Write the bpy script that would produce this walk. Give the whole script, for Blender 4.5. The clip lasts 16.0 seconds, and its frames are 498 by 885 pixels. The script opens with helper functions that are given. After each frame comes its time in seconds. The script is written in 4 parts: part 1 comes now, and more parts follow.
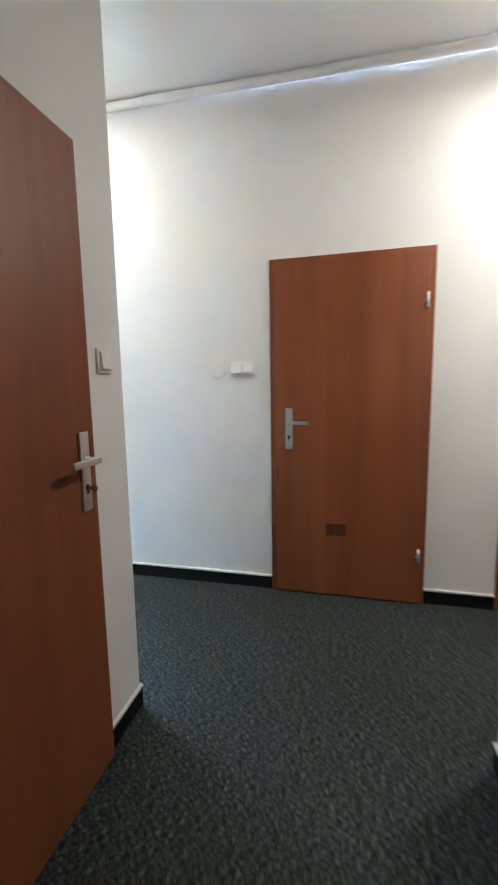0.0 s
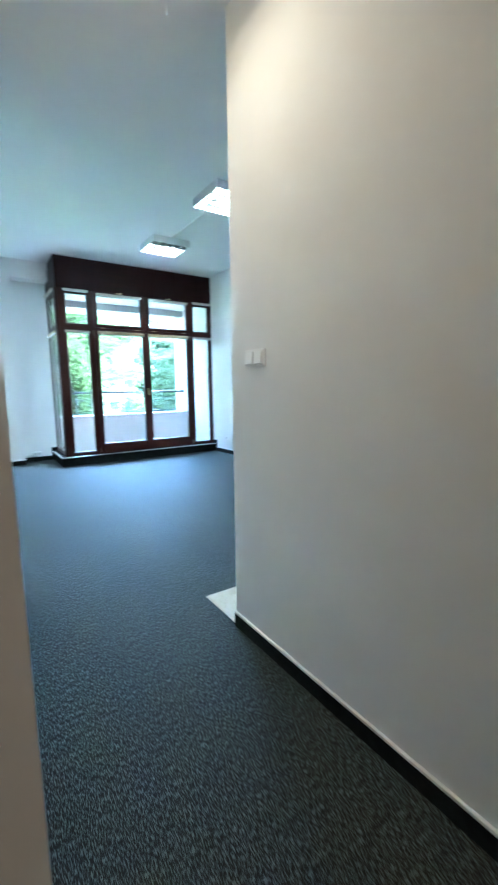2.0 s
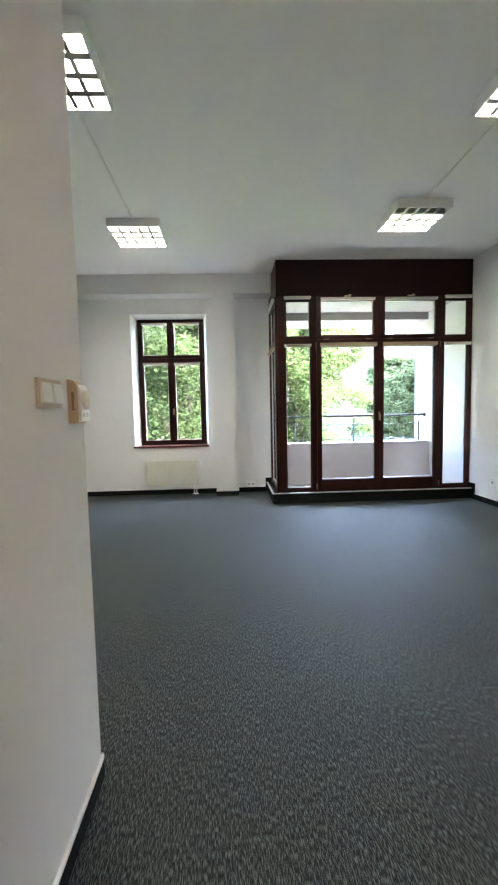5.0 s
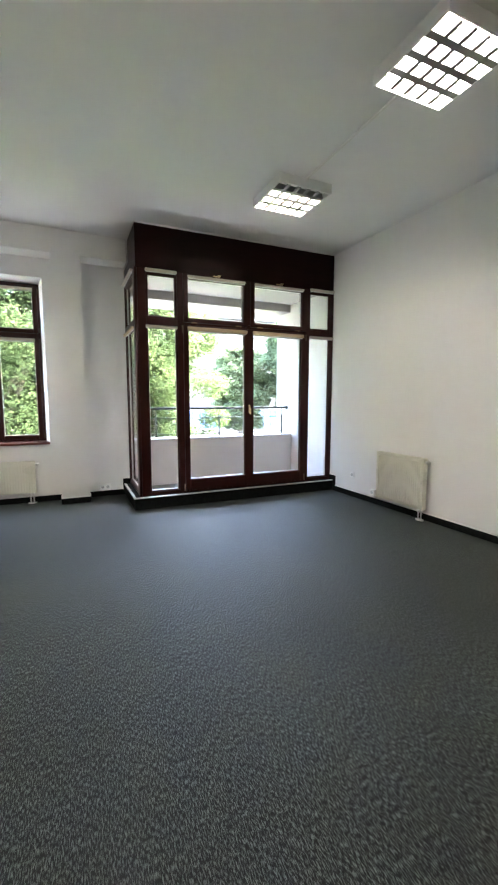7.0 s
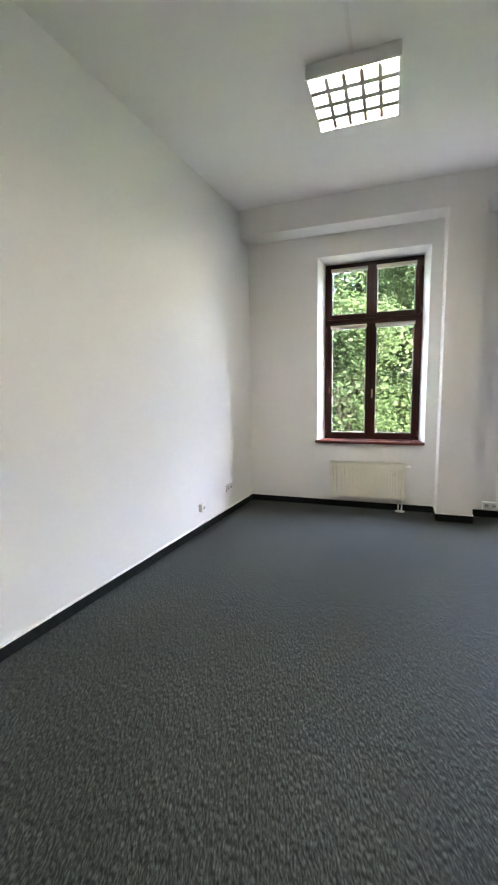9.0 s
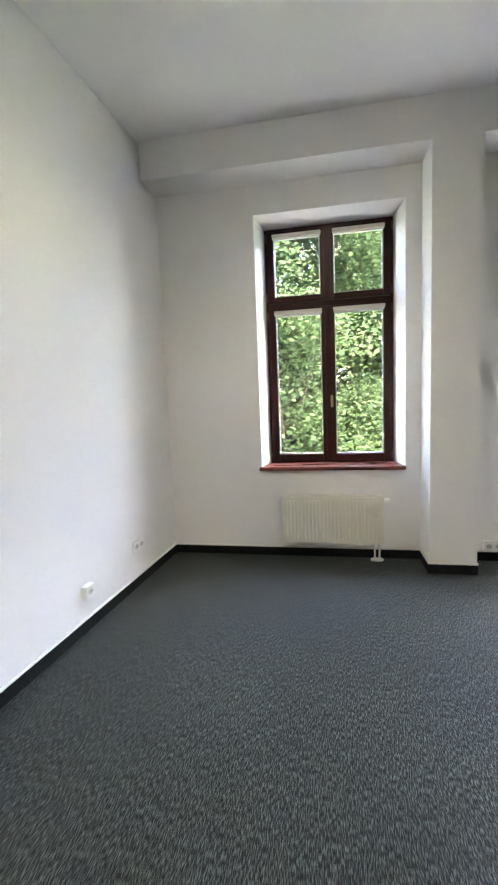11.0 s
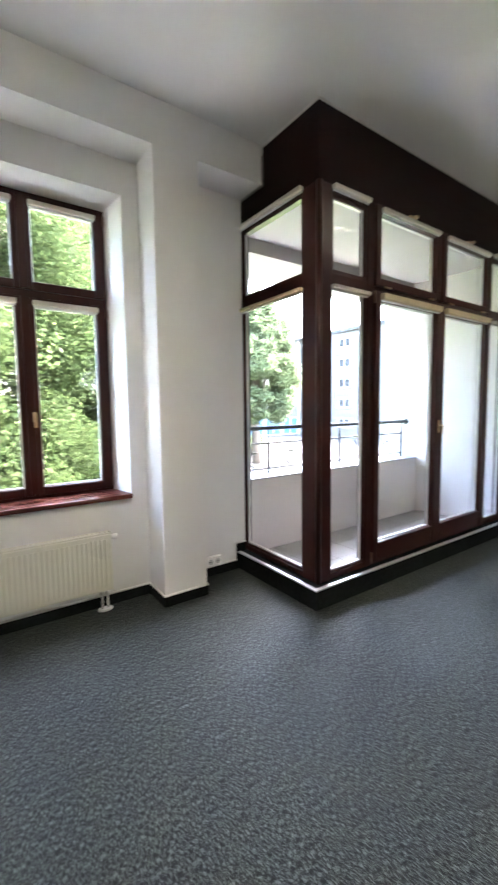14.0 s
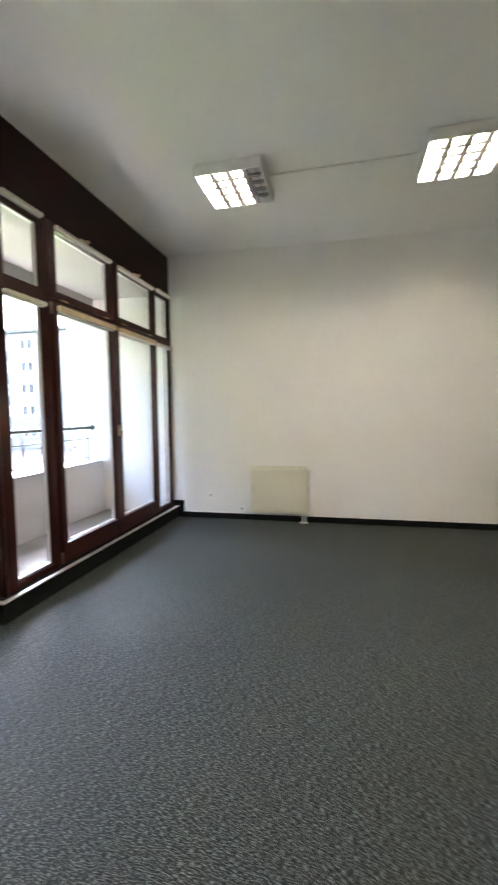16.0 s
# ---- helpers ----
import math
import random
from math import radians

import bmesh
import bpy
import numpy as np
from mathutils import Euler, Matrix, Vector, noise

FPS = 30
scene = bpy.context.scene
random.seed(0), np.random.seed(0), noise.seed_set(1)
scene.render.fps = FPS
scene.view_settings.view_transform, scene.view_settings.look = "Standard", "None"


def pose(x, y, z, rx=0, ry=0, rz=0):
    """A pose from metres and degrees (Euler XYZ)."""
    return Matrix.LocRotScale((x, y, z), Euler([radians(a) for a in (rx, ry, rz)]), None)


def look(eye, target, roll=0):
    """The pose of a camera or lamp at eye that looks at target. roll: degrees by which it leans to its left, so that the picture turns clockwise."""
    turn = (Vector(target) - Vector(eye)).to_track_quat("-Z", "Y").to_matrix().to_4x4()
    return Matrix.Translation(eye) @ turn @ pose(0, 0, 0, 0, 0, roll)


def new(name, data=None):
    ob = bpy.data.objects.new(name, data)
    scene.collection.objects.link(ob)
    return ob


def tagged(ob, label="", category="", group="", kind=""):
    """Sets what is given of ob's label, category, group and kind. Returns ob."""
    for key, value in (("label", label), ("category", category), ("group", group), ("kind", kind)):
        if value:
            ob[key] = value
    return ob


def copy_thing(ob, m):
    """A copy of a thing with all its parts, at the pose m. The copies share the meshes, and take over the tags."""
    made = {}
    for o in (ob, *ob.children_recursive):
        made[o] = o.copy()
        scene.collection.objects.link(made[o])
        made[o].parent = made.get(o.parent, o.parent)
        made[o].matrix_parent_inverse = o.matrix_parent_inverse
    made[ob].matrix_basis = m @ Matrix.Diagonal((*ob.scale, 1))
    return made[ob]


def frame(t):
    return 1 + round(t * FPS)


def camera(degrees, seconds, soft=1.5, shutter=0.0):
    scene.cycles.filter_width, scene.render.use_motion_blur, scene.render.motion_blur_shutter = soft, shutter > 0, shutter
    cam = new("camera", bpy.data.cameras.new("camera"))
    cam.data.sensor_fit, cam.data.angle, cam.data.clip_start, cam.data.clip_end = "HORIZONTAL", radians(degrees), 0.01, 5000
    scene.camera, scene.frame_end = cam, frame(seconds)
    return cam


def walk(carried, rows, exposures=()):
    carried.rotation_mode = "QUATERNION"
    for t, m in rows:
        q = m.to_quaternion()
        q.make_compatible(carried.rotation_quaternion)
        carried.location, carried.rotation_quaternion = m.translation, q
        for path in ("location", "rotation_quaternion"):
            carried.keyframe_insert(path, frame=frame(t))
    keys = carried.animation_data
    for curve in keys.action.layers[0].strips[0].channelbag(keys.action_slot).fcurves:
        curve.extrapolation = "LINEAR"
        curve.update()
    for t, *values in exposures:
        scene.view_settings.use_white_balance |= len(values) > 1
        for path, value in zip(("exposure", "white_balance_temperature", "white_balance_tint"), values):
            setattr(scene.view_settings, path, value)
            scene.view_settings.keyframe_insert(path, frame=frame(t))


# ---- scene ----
cam = camera(63.0, 16.0, soft=2.0, shutter=0.5)
PATH = [
    (0, (0.564, -0.158, 1.302), (2.491, 0.311, 1.038), -1.0),
    (0.5, (0.945, -0.171, 1.292), (2.782, 0.578, 1.039), -0.9),
    (1, (1.294, -0.177, 1.281), (2.982, 0.873, 1.066), -1.3),
    (1.5, (1.648, -0.036, 1.308), (3.085, 1.337, 1.078), -0.9),
    (2, (1.925, 0.178, 1.349), (3.022, 1.828, 1.078), -0.8),
    (2.5, (2.117, 0.302, 1.385), (2.914, 2.118, 1.123), -0.4),
    (3, (2.27, 0.576, 1.374), (2.78, 2.495, 1.134), -0.4),
    (3.5, (2.386, 0.886, 1.382), (2.653, 2.856, 1.164), -0.3),
    (4, (2.512, 1.206, 1.405), (2.639, 3.193, 1.221), -0.6),
    (4.5, (2.518, 1.523, 1.394), (2.596, 3.515, 1.237), -0.9),
    (5, (2.475, 1.828, 1.391), (2.563, 3.82, 1.239), -1.2),
    (5.2, (2.47, 1.96, 1.397), (2.603, 3.951, 1.261), -1.5),
    (7.3, (2.346, 2.657, 1.448), (3.177, 4.462, 1.226), 0.2),
    (7.5, (2.370, 2.760, 1.450), (2.891, 4.677, 1.216), 0.8),
    (8, (2.210, 3.097, 1.490), (1.909, 5.056, 1.219), 0.8),
    (8.2, (2.096, 3.210, 1.490), (1.508, 5.100, 1.201), 0.8),
    (10.3, (1.43, 4.629, 1.431), (0.771, 6.505, 1.215), -1.8),
    (10.5, (1.424, 4.777, 1.427), (0.859, 6.684, 1.219), -1.9),
    (11, (1.393, 5.152, 1.459), (1.037, 7.109, 1.249), -2.3),
    (11.5, (1.26, 5.473, 1.473), (1.091, 7.456, 1.281), -2.3),
    (12, (1.162, 5.713, 1.466), (1.158, 7.705, 1.29), -2.2),
    (12.5, (1.115, 5.818, 1.473), (1.377, 7.793, 1.301), -2.0),
    (13, (1.033, 5.828, 1.467), (1.579, 7.744, 1.297), -1.5),
    (13.5, (1.048, 5.793, 1.473), (1.892, 7.598, 1.307), -1.2),
    (14, (1.064, 5.75, 1.484), (2.208, 7.382, 1.314), -0.7),
    (14.5, (1.074, 5.708, 1.469), (2.466, 7.135, 1.312), -0.6),
    (15, (1.066, 5.627, 1.482), (2.673, 6.807, 1.324), -0.5),
    (15.5, (0.966, 5.548, 1.479), (2.763, 6.413, 1.322), -0.6),
    (16, (0.824, 5.492, 1.467), (2.763, 5.958, 1.319), -0.6),
]
walk(cam, [(t, look(eye, target, roll)) for t, eye, target, roll in PATH],
     [(0, 8.3, 4150, -5), (1.0, 8.05, 4200, -5), (1.5, 7.65, 4400, -5), (2.0, 7.0, 4500, -8), (3.0, 6.45, 5200, 0), (4.0, 6.3, 5950, 8), (5.0, 6.25, 6400, 10), (10.0, 6.1, 6600, 12), (14.0, 6.12, 6700, 12), (16.0, 6.2, 7000, 13)])

# ---- light ----
world = bpy.data.worlds.new("world")
scene.world = world
world.use_nodes = True
wn = world.node_tree
sky = wn.nodes.new("ShaderNodeTexSky")
sky.sky_type = 'NISHITA'
sky.sun_disc = False
sky.sun_elevation = radians(58)
sky.sun_rotation = radians(99.5)
sky.air_density, sky.dust_density, sky.ozone_density = 1.0, 4.0, 1.0
wn.nodes["Background"].inputs["Strength"].default_value = 0.15
wn.links.new(sky.outputs["Color"], wn.nodes["Background"].inputs["Color"])
sun_data = bpy.data.lights.new("sun", 'SUN')
sun_data.energy, sun_data.angle, sun_data.color = 0.5, radians(20), (1.0, 0.96, 0.9)
sun = new("sun", sun_data)
sun.matrix_world = look((0, 0, 30), (-18.0, 3.0, 0.0))

TUBE = 1.6
BOWL = 0.03
BOWL_WATTS = (0.08, 0.10)

# ---- materials ----


def mat(name, color, rough=0.6, metal=0.0, var=0.0, scale=8.0, bump=0.0, bscale=200.0, spec=0.5, stretch=(1, 1, 1), color2=None, detail=4):
    """Principled surface: two scales of noise vary the colour and roughness, a third gives fine relief."""
    m = bpy.data.materials.new(name)
    m.use_nodes = True
    nt = m.node_tree
    b = nt.nodes["Principled BSDF"]
    b.inputs["Roughness"].default_value = rough
    b.inputs["Metallic"].default_value = metal
    b.inputs["Specular IOR Level"].default_value = spec
    b.inputs["Base Color"].default_value = (*color, 1)
    tc = nt.nodes.new("ShaderNodeTexCoord")
    mp = nt.nodes.new("ShaderNodeMapping")
    mp.inputs["Scale"].default_value = stretch
    nt.links.new(tc.outputs["Object"], mp.inputs["Vector"])
    if var or color2:
        n = nt.nodes.new("ShaderNodeTexNoise")
        n.inputs["Scale"].default_value, n.inputs["Detail"].default_value = scale, detail
        nt.links.new(mp.outputs["Vector"], n.inputs["Vector"])
        n2 = nt.nodes.new("ShaderNodeTexNoise")
        n2.inputs["Scale"].default_value, n2.inputs["Detail"].default_value = scale * 9, 3
        nt.links.new(mp.outputs["Vector"], n2.inputs["Vector"])
        add = nt.nodes.new("ShaderNodeMath")
        add.operation = 'MULTIPLY_ADD'
        add.inputs[1].default_value = 0.4
        nt.links.new(n2.outputs["Fac"], add.inputs[0])
        sc = nt.nodes.new("ShaderNodeMath")
        sc.operation = 'MULTIPLY'
        sc.inputs[1].default_value = 0.6
        nt.links.new(n.outputs["Fac"], sc.inputs[0])
        nt.links.new(sc.outputs[0], add.inputs[2])
        ramp = nt.nodes.new("ShaderNodeValToRGB")
        lo = color if color2 else tuple(c * (1 - var) for c in color)
        hi = color2 or tuple(min(1, c * (1 + var)) for c in color)
        ramp.color_ramp.elements[0].position, ramp.color_ramp.elements[0].color = 0.3, (*lo, 1)
        ramp.color_ramp.elements[1].position, ramp.color_ramp.elements[1].color = 0.7, (*hi, 1)
        nt.links.new(add.outputs[0], ramp.inputs["Fac"])
        nt.links.new(ramp.outputs["Color"], b.inputs["Base Color"])
        rr = nt.nodes.new("ShaderNodeMapRange")
        rr.inputs["To Min"].default_value, rr.inputs["To Max"].default_value = max(0.02, rough - 0.08), min(1, rough + 0.08)
        nt.links.new(n.outputs["Fac"], rr.inputs["Value"])
        nt.links.new(rr.outputs["Result"], b.inputs["Roughness"])
    if bump:
        nb = nt.nodes.new("ShaderNodeTexNoise")
        nb.inputs["Scale"].default_value, nb.inputs["Detail"].default_value = bscale, 3
        nt.links.new(mp.outputs["Vector"], nb.inputs["Vector"])
        bp = nt.nodes.new("ShaderNodeBump")
        bp.inputs["Strength"].default_value, bp.inputs["Distance"].default_value = bump, 0.002
        nt.links.new(nb.outputs["Fac"], bp.inputs["Height"])
        nt.links.new(bp.outputs["Normal"], b.inputs["Normal"])
    return m


def carpet_material():
    """Loop-pile carpet: short pale flecks drawn out along the room on a charcoal ground."""
    m = bpy.data.materials.new("carpet")
    m.use_nodes = True
    nt = m.node_tree
    b = nt.nodes["Principled BSDF"]
    b.inputs["Roughness"].default_value = 0.66
    b.inputs["Specular IOR Level"].default_value = 0.28
    b.inputs["Sheen Weight"].default_value = 0.02
    b.inputs["Sheen Roughness"].default_value = 0.5
    tc = nt.nodes.new("ShaderNodeTexCoord")
    fac = []
    for scale, stretch in ((1.0, (260, 50, 60)), (1.0, (560, 190, 90)), (1.0, (1.1, 0.8, 1.0)), (1.0, (75, 22, 30))):
        mp = nt.nodes.new("ShaderNodeMapping")
        mp.inputs["Scale"].default_value = stretch
        nt.links.new(tc.outputs["Object"], mp.inputs["Vector"])
        n = nt.nodes.new("ShaderNodeTexNoise")
        n.inputs["Scale"].default_value, n.inputs["Detail"].default_value = scale, 2
        nt.links.new(mp.outputs["Vector"], n.inputs["Vector"])
        fac.append(n.outputs["Fac"])
    mix = nt.nodes.new("ShaderNodeMath")
    mix.operation = 'MULTIPLY_ADD'
    mix.inputs[1].default_value = 0.62
    nt.links.new(fac[0], mix.inputs[0])
    half = nt.nodes.new("ShaderNodeMath")
    half.operation = 'MULTIPLY'
    half.inputs[1].default_value = 0.38
    nt.links.new(fac[1], half.inputs[0])
    nt.links.new(half.outputs[0], mix.inputs[2])
    ramp = nt.nodes.new("ShaderNodeValToRGB")
    e = ramp.color_ramp.elements
    e[0].position, e[0].color = 0.455, (0.0016, 0.0019, 0.0017, 1)
    e[1].position, e[1].color = 0.575, (0.110, 0.129, 0.115, 1)
    mid = e.new(0.505)
    mid.color = (0.0090, 0.0114, 0.0101, 1)
    nt.links.new(mix.outputs[0], ramp.inputs["Fac"])
    big = nt.nodes.new("ShaderNodeMapRange")
    big.inputs["From Min"].default_value, big.inputs["From Max"].default_value = 0.3, 0.7
    big.inputs["To Min"].default_value, big.inputs["To Max"].default_value = 0.85, 1.15
    nt.links.new(fac[2], big.inputs["Value"])
    tuft = nt.nodes.new("ShaderNodeMapRange")
    tuft.inputs["From Min"].default_value, tuft.inputs["From Max"].default_value = 0.35, 0.65
    tuft.inputs["To Min"].default_value, tuft.inputs["To Max"].default_value = 0.78, 1.25
    nt.links.new(fac[3], tuft.inputs["Value"])
    both = nt.nodes.new("ShaderNodeMath")
    both.operation = 'MULTIPLY'
    nt.links.new(big.outputs["Result"], both.inputs[0])
    nt.links.new(tuft.outputs["Result"], both.inputs[1])
    mul = nt.nodes.new("ShaderNodeVectorMath")
    mul.operation = 'SCALE'
    nt.links.new(ramp.outputs["Color"], mul.inputs[0])
    nt.links.new(both.outputs[0], mul.inputs["Scale"])
    nt.links.new(mul.outputs[0], b.inputs["Base Color"])
    bp = nt.nodes.new("ShaderNodeBump")
    bp.inputs["Strength"].default_value, bp.inputs["Distance"].default_value = 0.6, 0.003
    nt.links.new(mix.outputs[0], bp.inputs["Height"])
    nt.links.new(bp.outputs["Normal"], b.inputs["Normal"])
    return m


def veneer_material():
    """Reddish-brown door veneer with upright grain and slow tone bands."""
    m = bpy.data.materials.new("door_veneer")
    m.use_nodes = True
    nt = m.node_tree
    b = nt.nodes["Principled BSDF"]
    b.inputs["Roughness"].default_value = 0.38
    tc = nt.nodes.new("ShaderNodeTexCoord")
    outs = []
    for stretch, detail in (((5, 5, 0.45), 3), ((60, 60, 1.6), 4)):
        mp = nt.nodes.new("ShaderNodeMapping")
        mp.inputs["Scale"].default_value = stretch
        nt.links.new(tc.outputs["Object"], mp.inputs["Vector"])
        n = nt.nodes.new("ShaderNodeTexNoise")
        n.inputs["Scale"].default_value, n.inputs["Detail"].default_value = 1.0, detail
        n.inputs["Distortion"].default_value = 0.4
        nt.links.new(mp.outputs["Vector"], n.inputs["Vector"])
        outs.append(n.outputs["Fac"])
    mx = nt.nodes.new("ShaderNodeMath")
    mx.operation = 'MULTIPLY_ADD'
    mx.inputs[1].default_value = 0.2
    nt.links.new(outs[1], mx.inputs[0])
    h = nt.nodes.new("ShaderNodeMath")
    h.operation = 'MULTIPLY'
    h.inputs[1].default_value = 0.8
    nt.links.new(outs[0], h.inputs[0])
    nt.links.new(h.outputs[0], mx.inputs[2])
    ramp = nt.nodes.new("ShaderNodeValToRGB")
    e = ramp.color_ramp.elements
    e[0].position, e[0].color = 0.32, (0.172, 0.053, 0.0145, 1)
    e[1].position, e[1].color = 0.68, (0.275, 0.091, 0.028, 1)
    nt.links.new(mx.outputs[0], ramp.inputs["Fac"])
    nt.links.new(ramp.outputs["Color"], b.inputs["Base Color"])
    bp = nt.nodes.new("ShaderNodeBump")
    bp.inputs["Strength"].default_value, bp.inputs["Distance"].default_value = 0.08, 0.001
    nt.links.new(outs[1], bp.inputs["Height"])
    nt.links.new(bp.outputs["Normal"], b.inputs["Normal"])
    return m


def glass_material():
    m = bpy.data.materials.new("window_glass")
    m.use_nodes = True
    nt = m.node_tree
    nt.nodes.remove(nt.nodes["Principled BSDF"])
    clear = nt.nodes.new("ShaderNodeBsdfTransparent")
    clear.inputs["Color"].default_value = (0.985, 0.985, 0.985, 1)
    gloss = nt.nodes.new("ShaderNodeBsdfGlossy")
    gloss.inputs["Roughness"].default_value = 0.01
    fr = nt.nodes.new("ShaderNodeLayerWeight")
    fr.inputs["Blend"].default_value = 0.5
    pw = nt.nodes.new("ShaderNodeMath")
    pw.operation = 'POWER'
    pw.inputs[1].default_value = 5.0
    nt.links.new(fr.outputs["Facing"], pw.inputs[0])
    sch = nt.nodes.new("ShaderNodeMath")
    sch.operation = 'MULTIPLY_ADD'
    sch.inputs[1].default_value, sch.inputs[2].default_value = 0.9, 0.022
    nt.links.new(pw.outputs[0], sch.inputs[0])
    mx = nt.nodes.new("ShaderNodeMixShader")
    nt.links.new(sch.outputs[0], mx.inputs["Fac"])
    nt.links.new(clear.outputs[0], mx.inputs[1])
    nt.links.new(gloss.outputs[0], mx.inputs[2])
    nt.links.new(mx.outputs[0], nt.nodes["Material Output"].inputs["Surface"])
    return m


def glow_material(name, color, strength):
    m = bpy.data.materials.new(name)
    m.use_nodes = True
    b = m.node_tree.nodes["Principled BSDF"]
    b.inputs["Base Color"].default_value = (*color, 1)
    b.inputs["Emission Color"].default_value = (*color, 1)
    b.inputs["Emission Strength"].default_value = strength
    return m


def leaf_material(name, dark, light):
    m = bpy.data.materials.new(name)
    m.use_nodes = True
    nt = m.node_tree
    b = nt.nodes["Principled BSDF"]
    b.inputs["Roughness"].default_value = 0.55
    b.inputs["Specular IOR Level"].default_value = 0.1
    g = nt.nodes.new("ShaderNodeNewGeometry")
    tc = nt.nodes.new("ShaderNodeTexCoord")
    n = nt.nodes.new("ShaderNodeTexNoise")
    n.inputs["Scale"].default_value = 0.7
    nt.links.new(tc.outputs["Object"], n.inputs["Vector"])
    av = nt.nodes.new("ShaderNodeMath")
    av.operation = 'MULTIPLY_ADD'
    av.inputs[1].default_value = 0.5
    nt.links.new(g.outputs["Random Per Island"], av.inputs[0])
    hf = nt.nodes.new("ShaderNodeMath")
    hf.operation = 'MULTIPLY'
    hf.inputs[1].default_value = 0.5
    nt.links.new(n.outputs["Fac"], hf.inputs[0])
    nt.links.new(hf.outputs[0], av.inputs[2])
    ramp = nt.nodes.new("ShaderNodeValToRGB")
    ramp.color_ramp.elements[0].position, ramp.color_ramp.elements[0].color = 0.15, (*dark, 1)
    ramp.color_ramp.elements[1].position, ramp.color_ramp.elements[1].color = 0.85, (*light, 1)
    nt.links.new(av.outputs[0], ramp.inputs["Fac"])
    nt.links.new(ramp.outputs["Color"], b.inputs["Base Color"])
    tr = nt.nodes.new("ShaderNodeBsdfTranslucent")
    nt.links.new(ramp.outputs["Color"], tr.inputs["Color"])
    mx = nt.nodes.new("ShaderNodeMixShader")
    mx.inputs["Fac"].default_value = 0.6
    nt.links.new(b.outputs[0], mx.inputs[1])
    nt.links.new(tr.outputs[0], mx.inputs[2])
    nt.links.new(mx.outputs[0], nt.nodes["Material Output"].inputs["Surface"])
    return m


def tile_material():
    """Grey stoneware: each tile takes a slightly different tone."""
    m = mat("balcony_tile", (0.3, 0.29, 0.285), 0.5, var=0.12, scale=14, bump=0.1)
    nt = m.node_tree
    b = nt.nodes["Principled BSDF"]
    src = b.inputs["Base Color"].links[0].from_socket
    oi = nt.nodes.new("ShaderNodeObjectInfo")
    mr = nt.nodes.new("ShaderNodeMapRange")
    mr.inputs["To Min"].default_value, mr.inputs["To Max"].default_value = 0.85, 1.1
    nt.links.new(oi.outputs["Random"], mr.inputs["Value"])
    v = nt.nodes.new("ShaderNodeVectorMath")
    v.operation = 'SCALE'
    nt.links.new(src, v.inputs[0])
    nt.links.new(mr.outputs["Result"], v.inputs["Scale"])
    nt.links.new(v.outputs[0], b.inputs["Base Color"])
    return m


def marble_material():
    m = mat("cream_marble", (0.62, 0.55, 0.44), 0.22, color2=(0.82, 0.78, 0.7), scale=5.0, detail=8)
    for n in m.node_tree.nodes:
        if n.bl_idname == "ShaderNodeTexNoise":
            n.inputs["Distortion"].default_value = 1.6
    return m


M_WALL = mat("wall_paint", (0.83, 0.815, 0.795), 0.75, var=0.012, scale=1.6, bump=0.05, bscale=160, spec=0.3)
M_CEIL = mat("ceiling_paint", (0.87, 0.86, 0.85), 0.85, var=0.012, scale=1.2, bump=0.08, bscale=120, spec=0.2)
M_CARPET = carpet_material()
M_SKIRT = mat("dark_carpet_edging", (0.005, 0.006, 0.0063), 0.95, color2=(0.016, 0.0185, 0.0185), scale=25, bump=0.5, bscale=300, spec=0.15)
M_CAULK = mat("white_caulk", (0.82, 0.80, 0.77), 0.6, var=0.04, scale=14, bump=0.2, bscale=60)
M_VENEER = veneer_material()
M_PATCH = mat("scorched_patch", (0.055, 0.018, 0.008), 0.45, color2=(0.11, 0.035, 0.013), scale=30)
M_STEEL = mat("brushed_steel", (0.74, 0.74, 0.72), 0.45, metal=1.0, var=0.06, scale=30, bump=0.03, bscale=400)
M_BLACK = mat("black_hole", (0.01, 0.01, 0.01), 0.6)
M_MAHOG = mat("mahogany_lacquer", (0.026, 0.0050, 0.0036), 0.32, color2=(0.046, 0.0095, 0.0066), scale=3, stretch=(9, 9, 0.8), bump=0.05, bscale=60, spec=0.3)
M_DARKPANEL = mat("dark_mahogany_panel", (0.012, 0.0022, 0.0020), 0.4, color2=(0.021, 0.0036, 0.0032), scale=2.5, stretch=(0.8, 0.8, 8), bump=0.04, bscale=60, spec=0.16)
M_SILLWOOD = mat("mahogany_sill", (0.095, 0.022, 0.013), 0.28, color2=(0.135, 0.034, 0.020), scale=3, stretch=(0.8, 9, 9), bump=0.04, bscale=60)
M_GLASS = glass_material()
M_BLIND = mat("pale_blind_fabric", (0.62, 0.58, 0.5), 0.7, var=0.04, scale=20, bump=0.1)
M_BLIND2 = mat("beige_blind_roll", (0.52, 0.43, 0.27), 0.7, var=0.05, scale=20, bump=0.1)
M_SPACER = mat("pale_glazing_spacer", (0.7, 0.7, 0.68), 0.45, metal=0.3, var=0.03)
M_BRASS = mat("champagne_brass", (0.58, 0.44, 0.27), 0.3, metal=1.0, var=0.05)
M_HINGE = mat("brown_hinge_cap", (0.16, 0.10, 0.07), 0.4, var=0.05)
M_ALU = mat("aluminium_edge", (0.66, 0.66, 0.65), 0.38, metal=0.6, var=0.05, scale=20)
M_RAD = mat("cream_enamel", (0.76, 0.74, 0.63), 0.3, var=0.015, scale=3)
M_PLASTIC = mat("white_plastic", (0.88, 0.87, 0.85), 0.35, var=0.015, scale=6)
